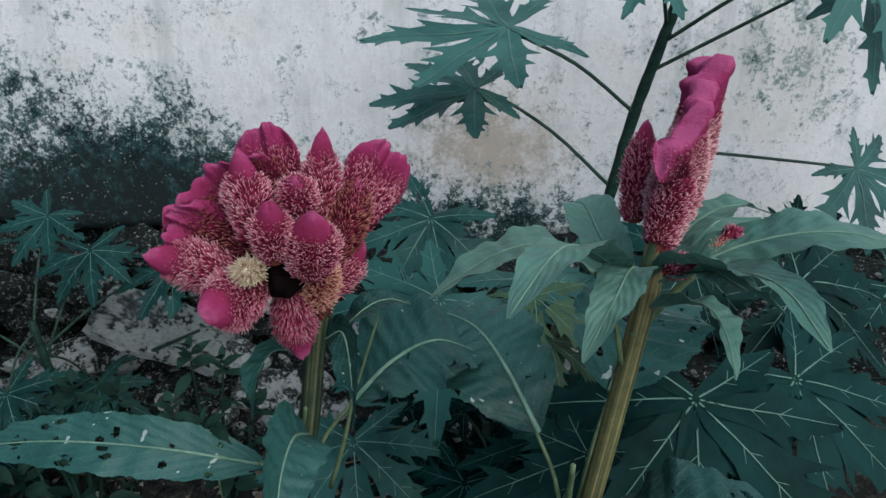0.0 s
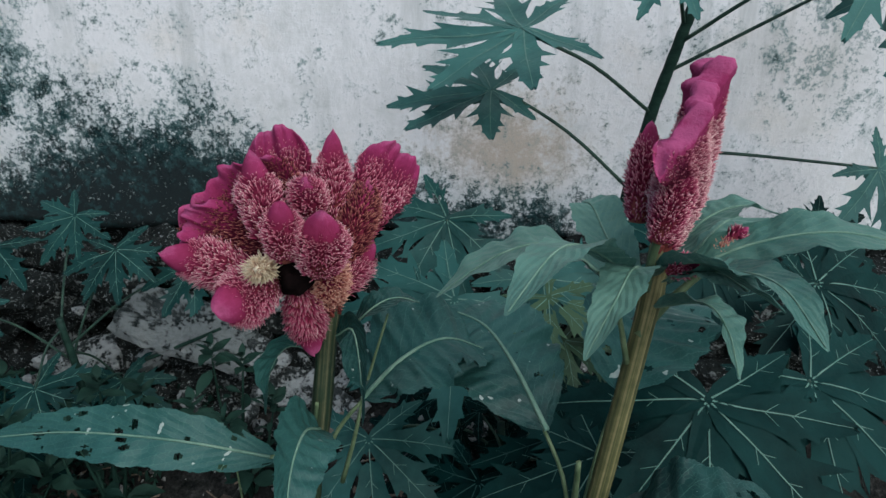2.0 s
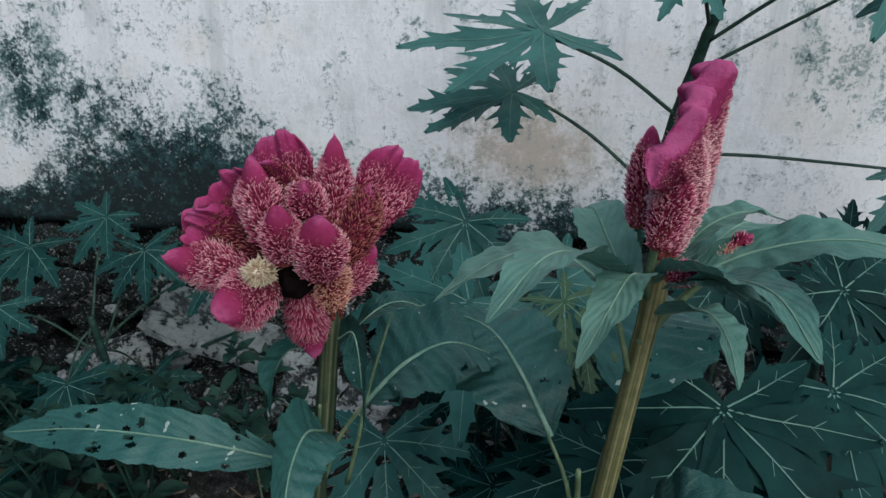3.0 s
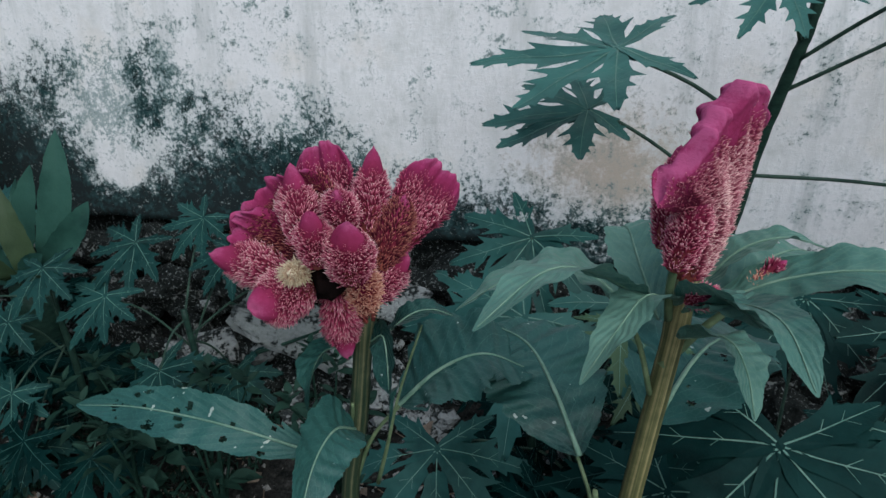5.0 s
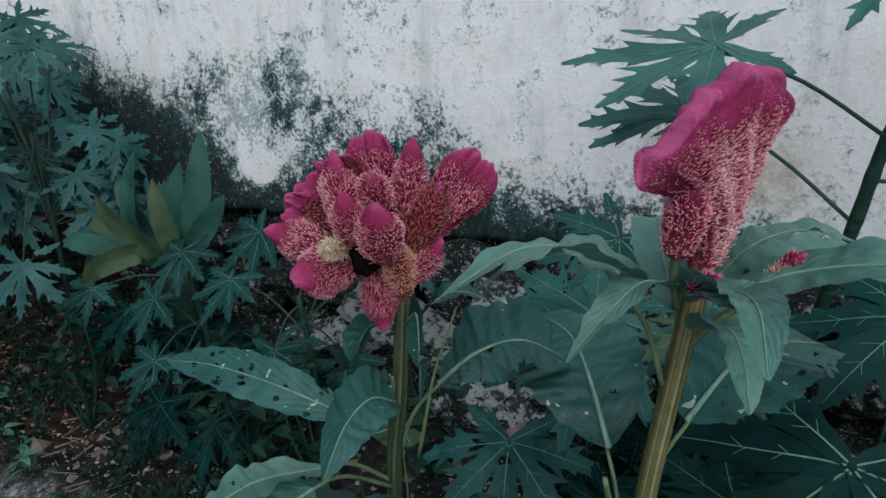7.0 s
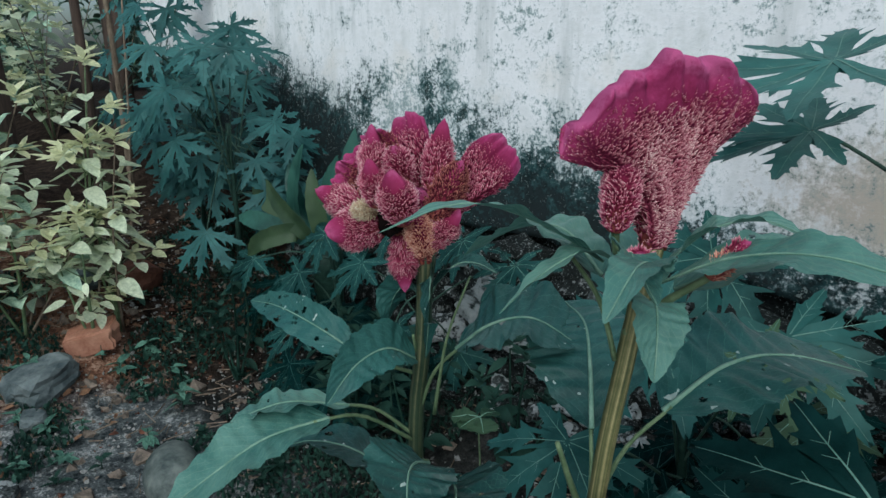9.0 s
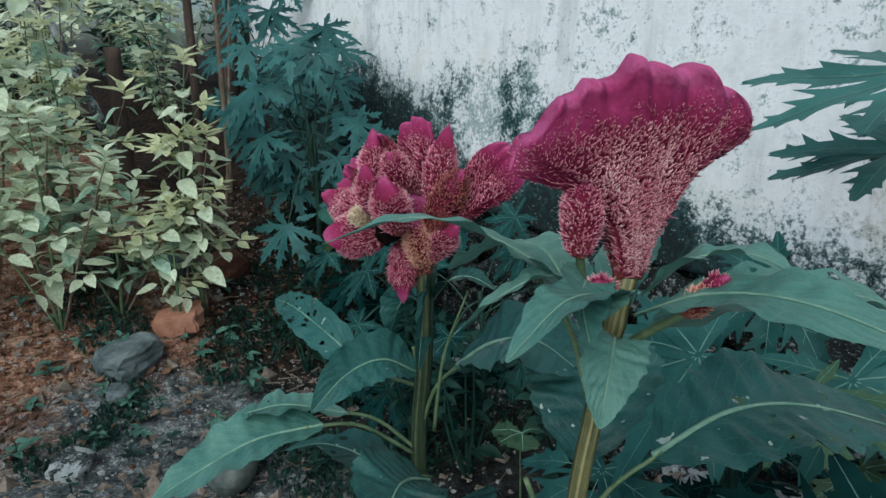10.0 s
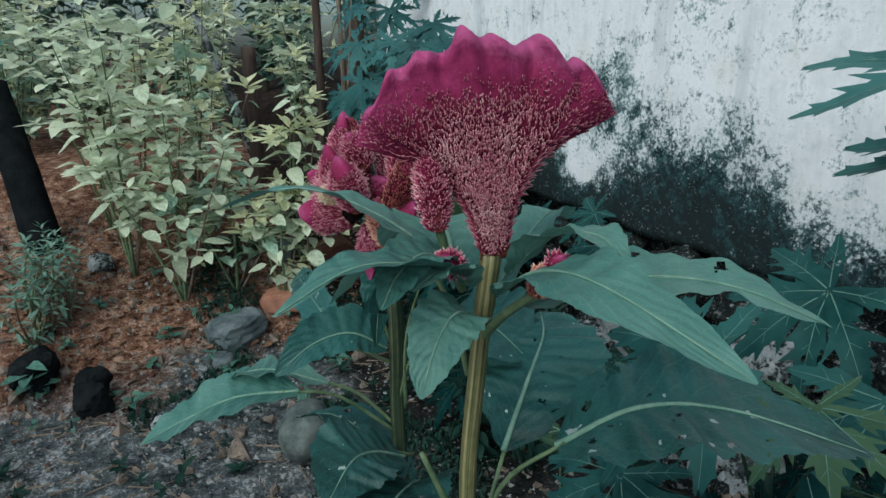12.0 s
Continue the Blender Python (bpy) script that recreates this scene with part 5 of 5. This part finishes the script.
def shrub(x, y, height, spread, stems, seed, label, leaves=None, size=0.06, step=0.032, joined=False, bare=0.25, group="shrubs on the slope", tips=None, twigs=True):
    """Upright stems with paired leaves, side twigs, and a whorl of young leaves at each end."""
    rnd = random.Random(seed)
    z0 = ground_height(x, y)
    t = thing("shrub", (x, y, z0 - 0.01), label, "shrub", group)
    meshes = leaves or GREEN_LEAVES
    young = tips or meshes
    bark = WEED_SHADED if meshes is SHADED_WEED_LEAVES else TWIG
    rest = {}
    count = [0]

    def put(p, out, length, kind):
        m = leaf_pose(p, out, length, rnd)
        me = rnd.choice(kind)
        count[0] += 1
        if joined or count[0] > 290:
            v, f, u = rest.setdefault(me.materials[0].name, ([], [], []))
            o = len(v)
            v += [m @ q.co - V(t.location) for q in me.vertices]
            f += [tuple(o + q for q in pl.vertices) for pl in me.polygons]
            uvl = {lp.vertex_index: tuple(me.uv_layers[0].data[lp.index].uv) for lp in me.loops}
            u += [uvl[q] for q in range(len(me.vertices))]
        else:
            ob = new("leaf", me)
            ob.parent = t
            ob.matrix_basis = Matrix.Translation(-V(t.location)) @ m

    def whorl(p, way, length, n):
        for i in range(n):
            a = 2.4 * i + rnd.uniform(-0.3, 0.3)
            lift = 0.15 + 1.3 * i / n
            put(p + way * (0.004 * i), V((math.cos(a), math.sin(a), 0)) + way * lift, length * (1.0 - 0.45 * i / n) * rnd.uniform(0.8, 1.15), young)

    for k in range(stems):
        a = 2.4 * k + rnd.uniform(-0.4, 0.4)
        r = spread * rnd.uniform(0.35, 1.0) if k else spread * 0.1
        h = height * (rnd.uniform(0.55, 1.0) if k else 1.0)
        top = V((x + r * math.cos(a), y + r * math.sin(a), z0 + h))
        pts = [V((x, y, z0 - 0.02)), V((x, y, z0)).lerp(top, 0.5) + V((rnd.uniform(-0.03, 0.03), rnd.uniform(-0.03, 0.03), 0)), top]
        tube("branch", pts, 0.0045 if k else 0.006, 0.0016, (bark if k % 2 or bark is WEED_SHADED else PET), t, 8, 5)
        line = curve_points(pts, 60)
        n = max(4, int(h * (1 - bare) / step))
        for i in range(n):
            f = bare + (1 - bare) * (i + 0.5) / n
            p = line[min(59, int(f * 59))]
            turn = i * 1.57 + rnd.uniform(-0.5, 0.5)
            for sg in (0, math.pi):
                if rnd.random() < 0.18:
                    continue
                out = V((math.cos(turn + sg), math.sin(turn + sg), rnd.uniform(-0.45, 0.35)))
                put(p + out.normalized() * rnd.uniform(0.006, 0.02), out, size * rnd.uniform(0.45, 1.2), meshes)
            if twigs and i % 2 == 0 and f < 0.9:
                b = turn + rnd.uniform(0.5, 2.5)
                way = V((math.cos(b), math.sin(b), rnd.uniform(0.4, 1.1))).normalized()
                end = p + way * rnd.uniform(0.05, 0.13)
                tube("twig", [p, p.lerp(end, 0.5) + V((0, 0, -0.006)), end], 0.0018, 0.0010, PET, t, 4, 4)
                whorl(end, way, size * 0.85, rnd.randint(4, 7))
                put(p.lerp(end, 0.55), V((way.y, -way.x, 0.1)), size * 0.8, meshes)
        whorl(line[-1], V((0, 0, 1)), size * 0.95, 8)
    for name, (v, f, u) in rest.items():
        build("crown", v, f, bpy.data.materials[name], t, u)
    return t


PALE = "upright shrub with pale yellow-green paired leaves on red earth"
MID = "leafy green shrub with soft oval leaves on the slope"
shrub(-1.50, 0.64, 0.74, 0.07, 4, 201, PALE, PALE_LEAVES, 0.085, 0.040, bare=0.3, tips=YOUNG_LEAVES)
shrub(-1.46, 0.55, 0.36, 0.10, 3, 202, PALE, PALE_LEAVES, 0.075, 0.040, tips=YOUNG_LEAVES)
shrub(-1.60, 0.42, 0.42, 0.20, 4, 203, MID, GREEN_LEAVES, 0.082, 0.050, tips=PALE_LEAVES)
shrub(-1.58, 0.26, 0.58, 0.22, 5, 204, PALE, PALE_LEAVES, 0.082, 0.050, tips=PALE_LEAVES)
shrub(-1.74, 0.12, 0.76, 0.24, 5, 205, PALE, PALE_LEAVES, 0.086, 0.050, tips=PALE_LEAVES)
shrub(-1.86, 0.36, 0.74, 0.24, 4, 206, MID, GREEN_LEAVES, 0.084, 0.050, tips=YOUNG_LEAVES)
shrub(-2.05, 0.06, 0.86, 0.26, 5, 207, PALE, PALE_LEAVES, 0.088, 0.050, joined=True, tips=PALE_LEAVES)
shrub(-2.20, 0.36, 0.82, 0.24, 5, 208, PALE, PALE_LEAVES, 0.086, 0.050, joined=True, tips=YOUNG_LEAVES)
far = random.Random(9)
for i in range(22):
    fx, fy = far.uniform(-4.6, -2.6), far.uniform(-1.6, 1.15)
    pale = far.random() < 0.45
    shrub(fx, fy, far.uniform(0.55, 1.0), 0.28, 6, 220 + i, PALE if pale else MID, PALE_LEAVES if pale else GREEN_LEAVES, 0.090, 0.050, joined=True, bare=0.15, tips=YOUNG_LEAVES if pale else PALE_LEAVES)
for i in range(22):
    fx, fy = -5.0 - 2.2 * far.random(), -3.5 + 6.5 * i / 21
    shrub(fx, fy, far.uniform(1.1, 2.0), 0.55, 10, 260 + i, "dark bush at the far end of the garden", DUSK_LEAVES, 0.14, 0.075, joined=True, bare=0.08, group="far bushes", twigs=False)


# ---- stones and oddments ----
def settle(x, y, up):
    return (x, y, ground_height(x, y) + up)


rock("stone", settle(-1.36, 0.385, 0.030), (0.070, 0.090, 0.046), 31, ROCK, "angular blue-grey stone lying on the soil", "stone", (8, -6, 25), 0.28, 3, 0.75)
rock("stone", settle(-1.005, 0.19, 0.012), (0.045, 0.055, 0.022), 33, SLAB, "flat pale stone half sunk in the soil", "stone", (4, 6, 50), 0.2, 3, 0.7)
rock("stone", settle(-1.80, 0.025, 0.02), (0.05, 0.04, 0.025), 34, SLAB, "small pale stone among the weeds", "stone", (0, 8, 10), 0.25, 3, 0.5)
rock("stone", settle(-1.70, 0.77, 0.03), (0.07, 0.075, 0.055), 35, CLAY, "dark reddish lump of earth under the shrub", "stone", (5, 0, 15), 0.25, 3, 0.4)
rock("stone", settle(-1.25, 0.33, 0.012), (0.030, 0.040, 0.022), 36, ROCK, "small grey stone on red earth", "stone", (0, 5, 70), 0.25, 3, 0.6)
rock("stone", settle(-1.75, 0.62, 0.03), (0.045, 0.05, 0.04), 37, ROCK, "rounded grey stone on the slope", "stone", (0, 0, 20), 0.2, 3, 0.2)
rock("round_nut", settle(-0.785, 0.455, 0.060), (0.056, 0.090, 0.060), 38, NUT, "round mottled grey-green nut husk on the soil", "nut husk", (0, 0, 66), 0.05, 4, 0.0, smooth=True)
rock("charred_block", settle(-1.165, 0.01, 0.032), (0.052, 0.046, 0.042), 39, CHAR, "black charred lump of wood on red earth", "charred wood", (12, 5, 10), 0.35, 3, 0.3)
rock("charred_block", settle(-1.235, 0.01, 0.045), (0.042, 0.038, 0.042), 40, CHAR, "black charred lump of wood on red earth", "charred wood", (0, 15, 40), 0.35, 3, 0.3)
rock("charred_block", settle(-1.33, -0.13, 0.04), (0.07, 0.06, 0.05), 42, CHAR, "black charred lump beside a small weed", "charred wood", (0, 5, 0), 0.35, 3, 0.3)


def broken_brick():
    ob = build("brick", *[d for d in brick_data()], BRICK, smooth=False)
    ob.matrix_world = pose(*settle(-1.462, 0.545, 0.026), 4, -12, 62)
    tagged(ob, "broken half of an orange clay brick on the earth", "brick")


def brick_data():
    bm = bmesh.new()
    bmesh.ops.create_cube(bm, size=1.0)
    bmesh.ops.scale(bm, vec=(0.125, 0.09, 0.062), verts=bm.verts)
    bmesh.ops.bevel(bm, geom=list(bm.edges), offset=0.005, segments=2, affect="EDGES")
    bmesh.ops.subdivide_edges(bm, edges=list(bm.edges), cuts=2, use_grid_fill=True)
    for v in bm.verts:
        v.co += V((0.004, 0.004, 0.004)) * noise.noise(v.co * 30)
        if v.co.x > 0.05:
            v.co.x += 0.022 * noise.noise(V((v.co.y * 28, v.co.z * 28, 3)))
    bm.verts.index_update()
    out = [v.co.copy() for v in bm.verts], [tuple(v.index for v in f.verts) for f in bm.faces]
    bm.free()
    return out


broken_brick()


def pole(name, a, b, r0, r1, material, label, category):
    v, f, u = tube_data(curve_points([a, V(a).lerp(V(b), 0.5) + V((0.006, 0.004, 0)), b], 14), r0, r1, 10, 0.04, 4)
    base = V(a)
    ob = build(name, [q - base for q in v], f, material, None, u)
    ob.location = base
    return tagged(ob, label, category)


pole("charred_post", (-1.97, -0.14, 0.14), (-2.12, -0.24, 0.74), 0.062, 0.05, CHAR, "thick leaning black charred post", "post")
pole("wooden_pole", (-2.36, 0.66, 0.28), (-2.56, 0.43, 1.05), 0.020, 0.016, SLAB, "pale weathered pole leaning among shrubs", "pole")
pole("wooden_post", (-2.31, 0.62, 0.28), (-2.31, 0.62, 0.86), 0.032, 0.028, WOOD, "short dark brown wooden post", "post")
pole("wooden_post", (-2.32, 0.90, 0.28), (-2.30, 0.90, 1.10), 0.020, 0.016, WOOD, "slim brown wooden post by the saplings", "post")
pole("dead_sapling", (-2.18, 0.97, 0.25), (-2.16, 0.95, 1.35), 0.011, 0.008, TWIG, "thin bare dead sapling standing upright", "sapling")
pole("dead_sapling", (-1.95, 0.86, 0.20), (-2.12, 1.0, 1.05), 0.005, 0.003, TWIG, "thin bare dead sapling leaning over", "sapling")
pole("wooden_post", (-2.72, 1.18, 0.30), (-2.72, 1.18, 1.5), 0.05, 0.045, WOOD, "rust-brown wooden post at the wall's end", "post")


# ---- weeds and litter ----
def weed(x, y, n, size, seed, tall=0.02, group="weeds"):
    rnd = random.Random(seed)
    t = thing("weed", settle(x, y, -0.004), "small green weed growing from bare soil", "weed", group)
    for i in range(n):
        a = 2.4 * i + rnd.uniform(-0.3, 0.3)
        h = tall * rnd.uniform(0.2, 1.0)
        # lit leaf copy on the open slope, shaded copy elsewhere
        ob = new("leaf", rnd.choice(LIT_WEED_LEAVES if x < -1.0 and y < 0.75 else SHADED_WEED_LEAVES))
        ob.parent = t
        ob.matrix_basis = leaf_pose((0, 0, 0.004 + h), (math.cos(a), math.sin(a), rnd.uniform(0.1, 0.8)), size * rnd.uniform(0.6, 1.2), rnd)
    tube("stem", [V(t.location), V(t.location) + V((0.002, 0, tall + 0.006))], 0.0016, 0.001, WEED_SHADED, t, 3, 5)
    return t


spots = random.Random(77)
for i, (x, y, n, size, tall) in enumerate(((-1.12, 0.10, 7, 0.05, 0.05), (-1.42, 0.38, 10, 0.05, 0.05), (-1.40, 0.20, 8, 0.045, 0.04), (-1.10, 0.62, 12, 0.04, 0.05), (-1.02, 0.50, 9, 0.035, 0.04),
                                           (-1.27, -0.13, 6, 0.06, 0.10), (-1.33, 0.56, 8, 0.045, 0.04), (-0.95, 0.60, 8, 0.03, 0.03), (-1.0, 0.30, 6, 0.03, 0.02), (-0.70, 0.60, 7, 0.04, 0.05))):
    weed(x, y, n, size, 300 + i, tall)
for i in range(60):
    weed(spots.uniform(-1.8, -0.7), spots.uniform(-0.2, 0.95), spots.randint(5, 9), spots.uniform(0.018, 0.04), 330 + i, spots.uniform(0.01, 0.05))
for i in range(5):
    # feathery tuft beside the charred post
    shrub(-1.47 - 0.05 * i, -0.14 + 0.035 * (i % 3), 0.20, 0.10, 6, 380 + i, "feathery grey-green weed tuft beside charred wood", FEATHER_LEAVES, 0.042, 0.022, joined=True, bare=0.1, group="weed tufts", twigs=False)
for i, (x, y) in enumerate(((0.02, 0.62), (-0.06, 0.55), (-0.62, 0.80), (-0.50, 0.86), (0.16, 0.58), (-0.78, 0.90), (-0.3, 0.95), (-1.15, 0.8))):
    shrub(x, y, 0.20 + 0.03 * (i % 4), 0.09, 5, 400 + i, "low round-leaved weed in the shade of papaya", SHADED_WEED_LEAVES, 0.05, 0.034, joined=True, bare=0.2, group="shade weeds", twigs=False)


def round_weed(x, y, top):
    """A thin stem with a few broad yellow-green leaves."""
    g = ground_height(x, y)
    t = thing("weed", (x, y, g - 0.004), "young weed with broad rounded yellow-green leaves", "weed")
    tube("stem", [(x, y, g - 0.01), (x + 0.004, y, g + (top - g) * 0.5), (x, y - 0.004, top)], 0.002, 0.0012, PET, t, 8, 6)
    for i, (dx, dy, w) in enumerate(((-0.040, -0.028, 0.046), (0.034, -0.030, 0.050), (0.004, 0.038, 0.036), (-0.006, -0.044, 0.036))):
        tip = V((x + dx, y + dy, top - 0.004))
        blade("leaf", [(x, y, top), V((x, y, top + 0.006)).lerp(tip, 0.4), V((x, y, top + 0.004)).lerp(tip, 0.75), tip], w, PAP_YEL, t, seed=500 + i, fold=0.1, broad=0.6, nu=24, nv=10)
    return t


round_weed(-0.235, 0.75, 0.262)


def scatter(name, label, count, seed, area, maker, material, category):
    """Uncountable small pieces lying on the soil, joined."""
    rnd = random.Random(seed)
    verts, faces = [], []
    for _ in range(count):
        x, y = area(rnd)
        v, f = maker(rnd)
        o = len(verts)
        z = ground_height(x, y)
        verts += [q + V((x, y, z)) for q in v]
        faces += [tuple(o + i for i in fc) for fc in f]
    return tagged(build(name, verts, faces, material, smooth=False), label, category, kind="stuff")


OCTA = [(0, 2, 4), (2, 1, 4), (1, 3, 4), (3, 0, 4), (2, 0, 5), (1, 2, 5), (3, 1, 5), (0, 3, 5)]


def pebble(rnd):
    s = rnd.uniform(0.0014, 0.0055) * rnd.choice((1, 1, 1, 1, 1, 2.0))
    q = [V((1, 0, 0)), V((-1, 0, 0)), V((0, 1, 0)), V((0, -1, 0)), V((0, 0, 0.8)), V((0, 0, -0.6))]
    m = Euler((rnd.uniform(0, 6), rnd.uniform(0, 6), rnd.uniform(0, 6))).to_matrix()
    return [m @ (v * s * rnd.uniform(0.7, 1.4)) for v in q], OCTA


def straw(rnd):
    ln, a, r = rnd.uniform(0.015, 0.07), rnd.uniform(0, 6.28), rnd.uniform(0.0006, 0.0018)
    d, p = V((math.cos(a), math.sin(a), rnd.uniform(-0.1, 0.15))) * ln, V((-math.sin(a), math.cos(a), 0)) * r
    up = V((0, 0, 0.004))
    return [up - p, up + p, up + d + p, up + d - p, up + V((0, 0, r * 2)), up + d + V((0, 0, r * 2))], [(0, 3, 5, 4), (1, 4, 5, 2), (0, 4, 1), (3, 2, 5)]


def dry_leaf(rnd):
    ln, a = rnd.uniform(0.010, 0.032), rnd.uniform(0, 6.28)
    m = Euler((rnd.uniform(-0.5, 0.5), rnd.uniform(-0.5, 0.5), a)).to_matrix()
    q = [V((0, -0.5, 0)), V((0.28, -0.1, 0.12)), V((0.2, 0.3, 0.1)), V((0, 0.5, 0.05)), V((-0.2, 0.3, 0.12)), V((-0.28, -0.1, 0.1)), V((0, 0, -0.02))]
    return [m @ (v * ln) + V((0, 0, 0.005)) for v in q], [(0, 1, 6), (1, 2, 6), (2, 3, 6), (3, 4, 6), (4, 5, 6), (5, 0, 6)]


def tiny_leaf(rnd):
    ln, a = rnd.uniform(0.006, 0.018), rnd.uniform(0, 6.28)
    m = Euler((rnd.uniform(-0.6, 0.6), rnd.uniform(-0.6, 0.6), a)).to_matrix()
    q = [V((0, 0, 0)), V((0.3, 0.5, 0.1)), V((0, 1, 0)), V((-0.3, 0.5, 0.1))]
    return [m @ (v * ln) + V((0, 0, rnd.uniform(0.003, 0.025))) for v in q], [(0, 1, 2), (0, 2, 3)]


near = lambda r: (r.uniform(-2.2, 0.2), r.uniform(-0.4, 1.1))
upper = lambda r: (r.triangular(-2.4, -1.08, -1.45), r.uniform(-0.4, 1.0))
slope = lambda r: (r.triangular(-2.4, -0.9, -1.4), r.uniform(-0.4, 1.0))


def mossy(r):
    while True:
        x, y = r.uniform(-1.9, -0.4), r.uniform(-0.2, 1.15)
        if noise.noise(V((x * 4, y * 4, 7))) + 0.6 * (y - 0.5) > 0.10:
            return x, y


CLOD = simple_material("earthy_clod", (0.03, 0.028, 0.026), (0.21, 0.165, 0.13), 30, 0.95, 0.5)
GRIT = simple_material("pale_grit", (0.05, 0.053, 0.053), (0.30, 0.295, 0.28), 60, 0.9, 0.4)
scatter("gravel", "scattered grey grit and small pebbles", 7000, 11, near, pebble, GRIT, "gravel")


def clod(rnd):
    v, f = pebble(rnd)
    k = rnd.uniform(1.6, 4.2)
    return [q * k for q in v], f


scatter("soil_clods", "loose stones and clods on the bare soil", 900, 16, near, clod, CLOD, "clods")
scatter("clay_crumbs", "crumbs of reddish clay on the slope", 1500, 12, slope, pebble, CLAY, "crumbs")
scatter("dry_straw", "dry straw and thin twigs on the soil", 1200, 13, near, straw, TWIG, "litter")
DRY = simple_material("dry_leaf_brown", (0.055, 0.028, 0.017), (0.20, 0.115, 0.068), 40, 0.85, 0.3)
scatter("leaf_litter", "curled brown dead leaves on the earth", 1000, 14, upper, dry_leaf, DRY, "litter")
scatter("ground_cover", "creeping small-leaved green ground cover", 9000, 15, mossy, tiny_leaf, WEED_SHADED, "ground cover")


# dead sticks lying over the fallen slabs
pole("dead_stick", (-0.534, 1.08, 0.205), (-0.378, 1.08, 0.278), 0.0045, 0.003, PSTEM, "dark dead stick across fallen slabs", "stick")
pole("dead_stick", (-0.61, 1.12, 0.295), (-0.473, 1.12, 0.228), 0.004, 0.003, PSTEM, "dark dead stick across fallen slabs", "stick")
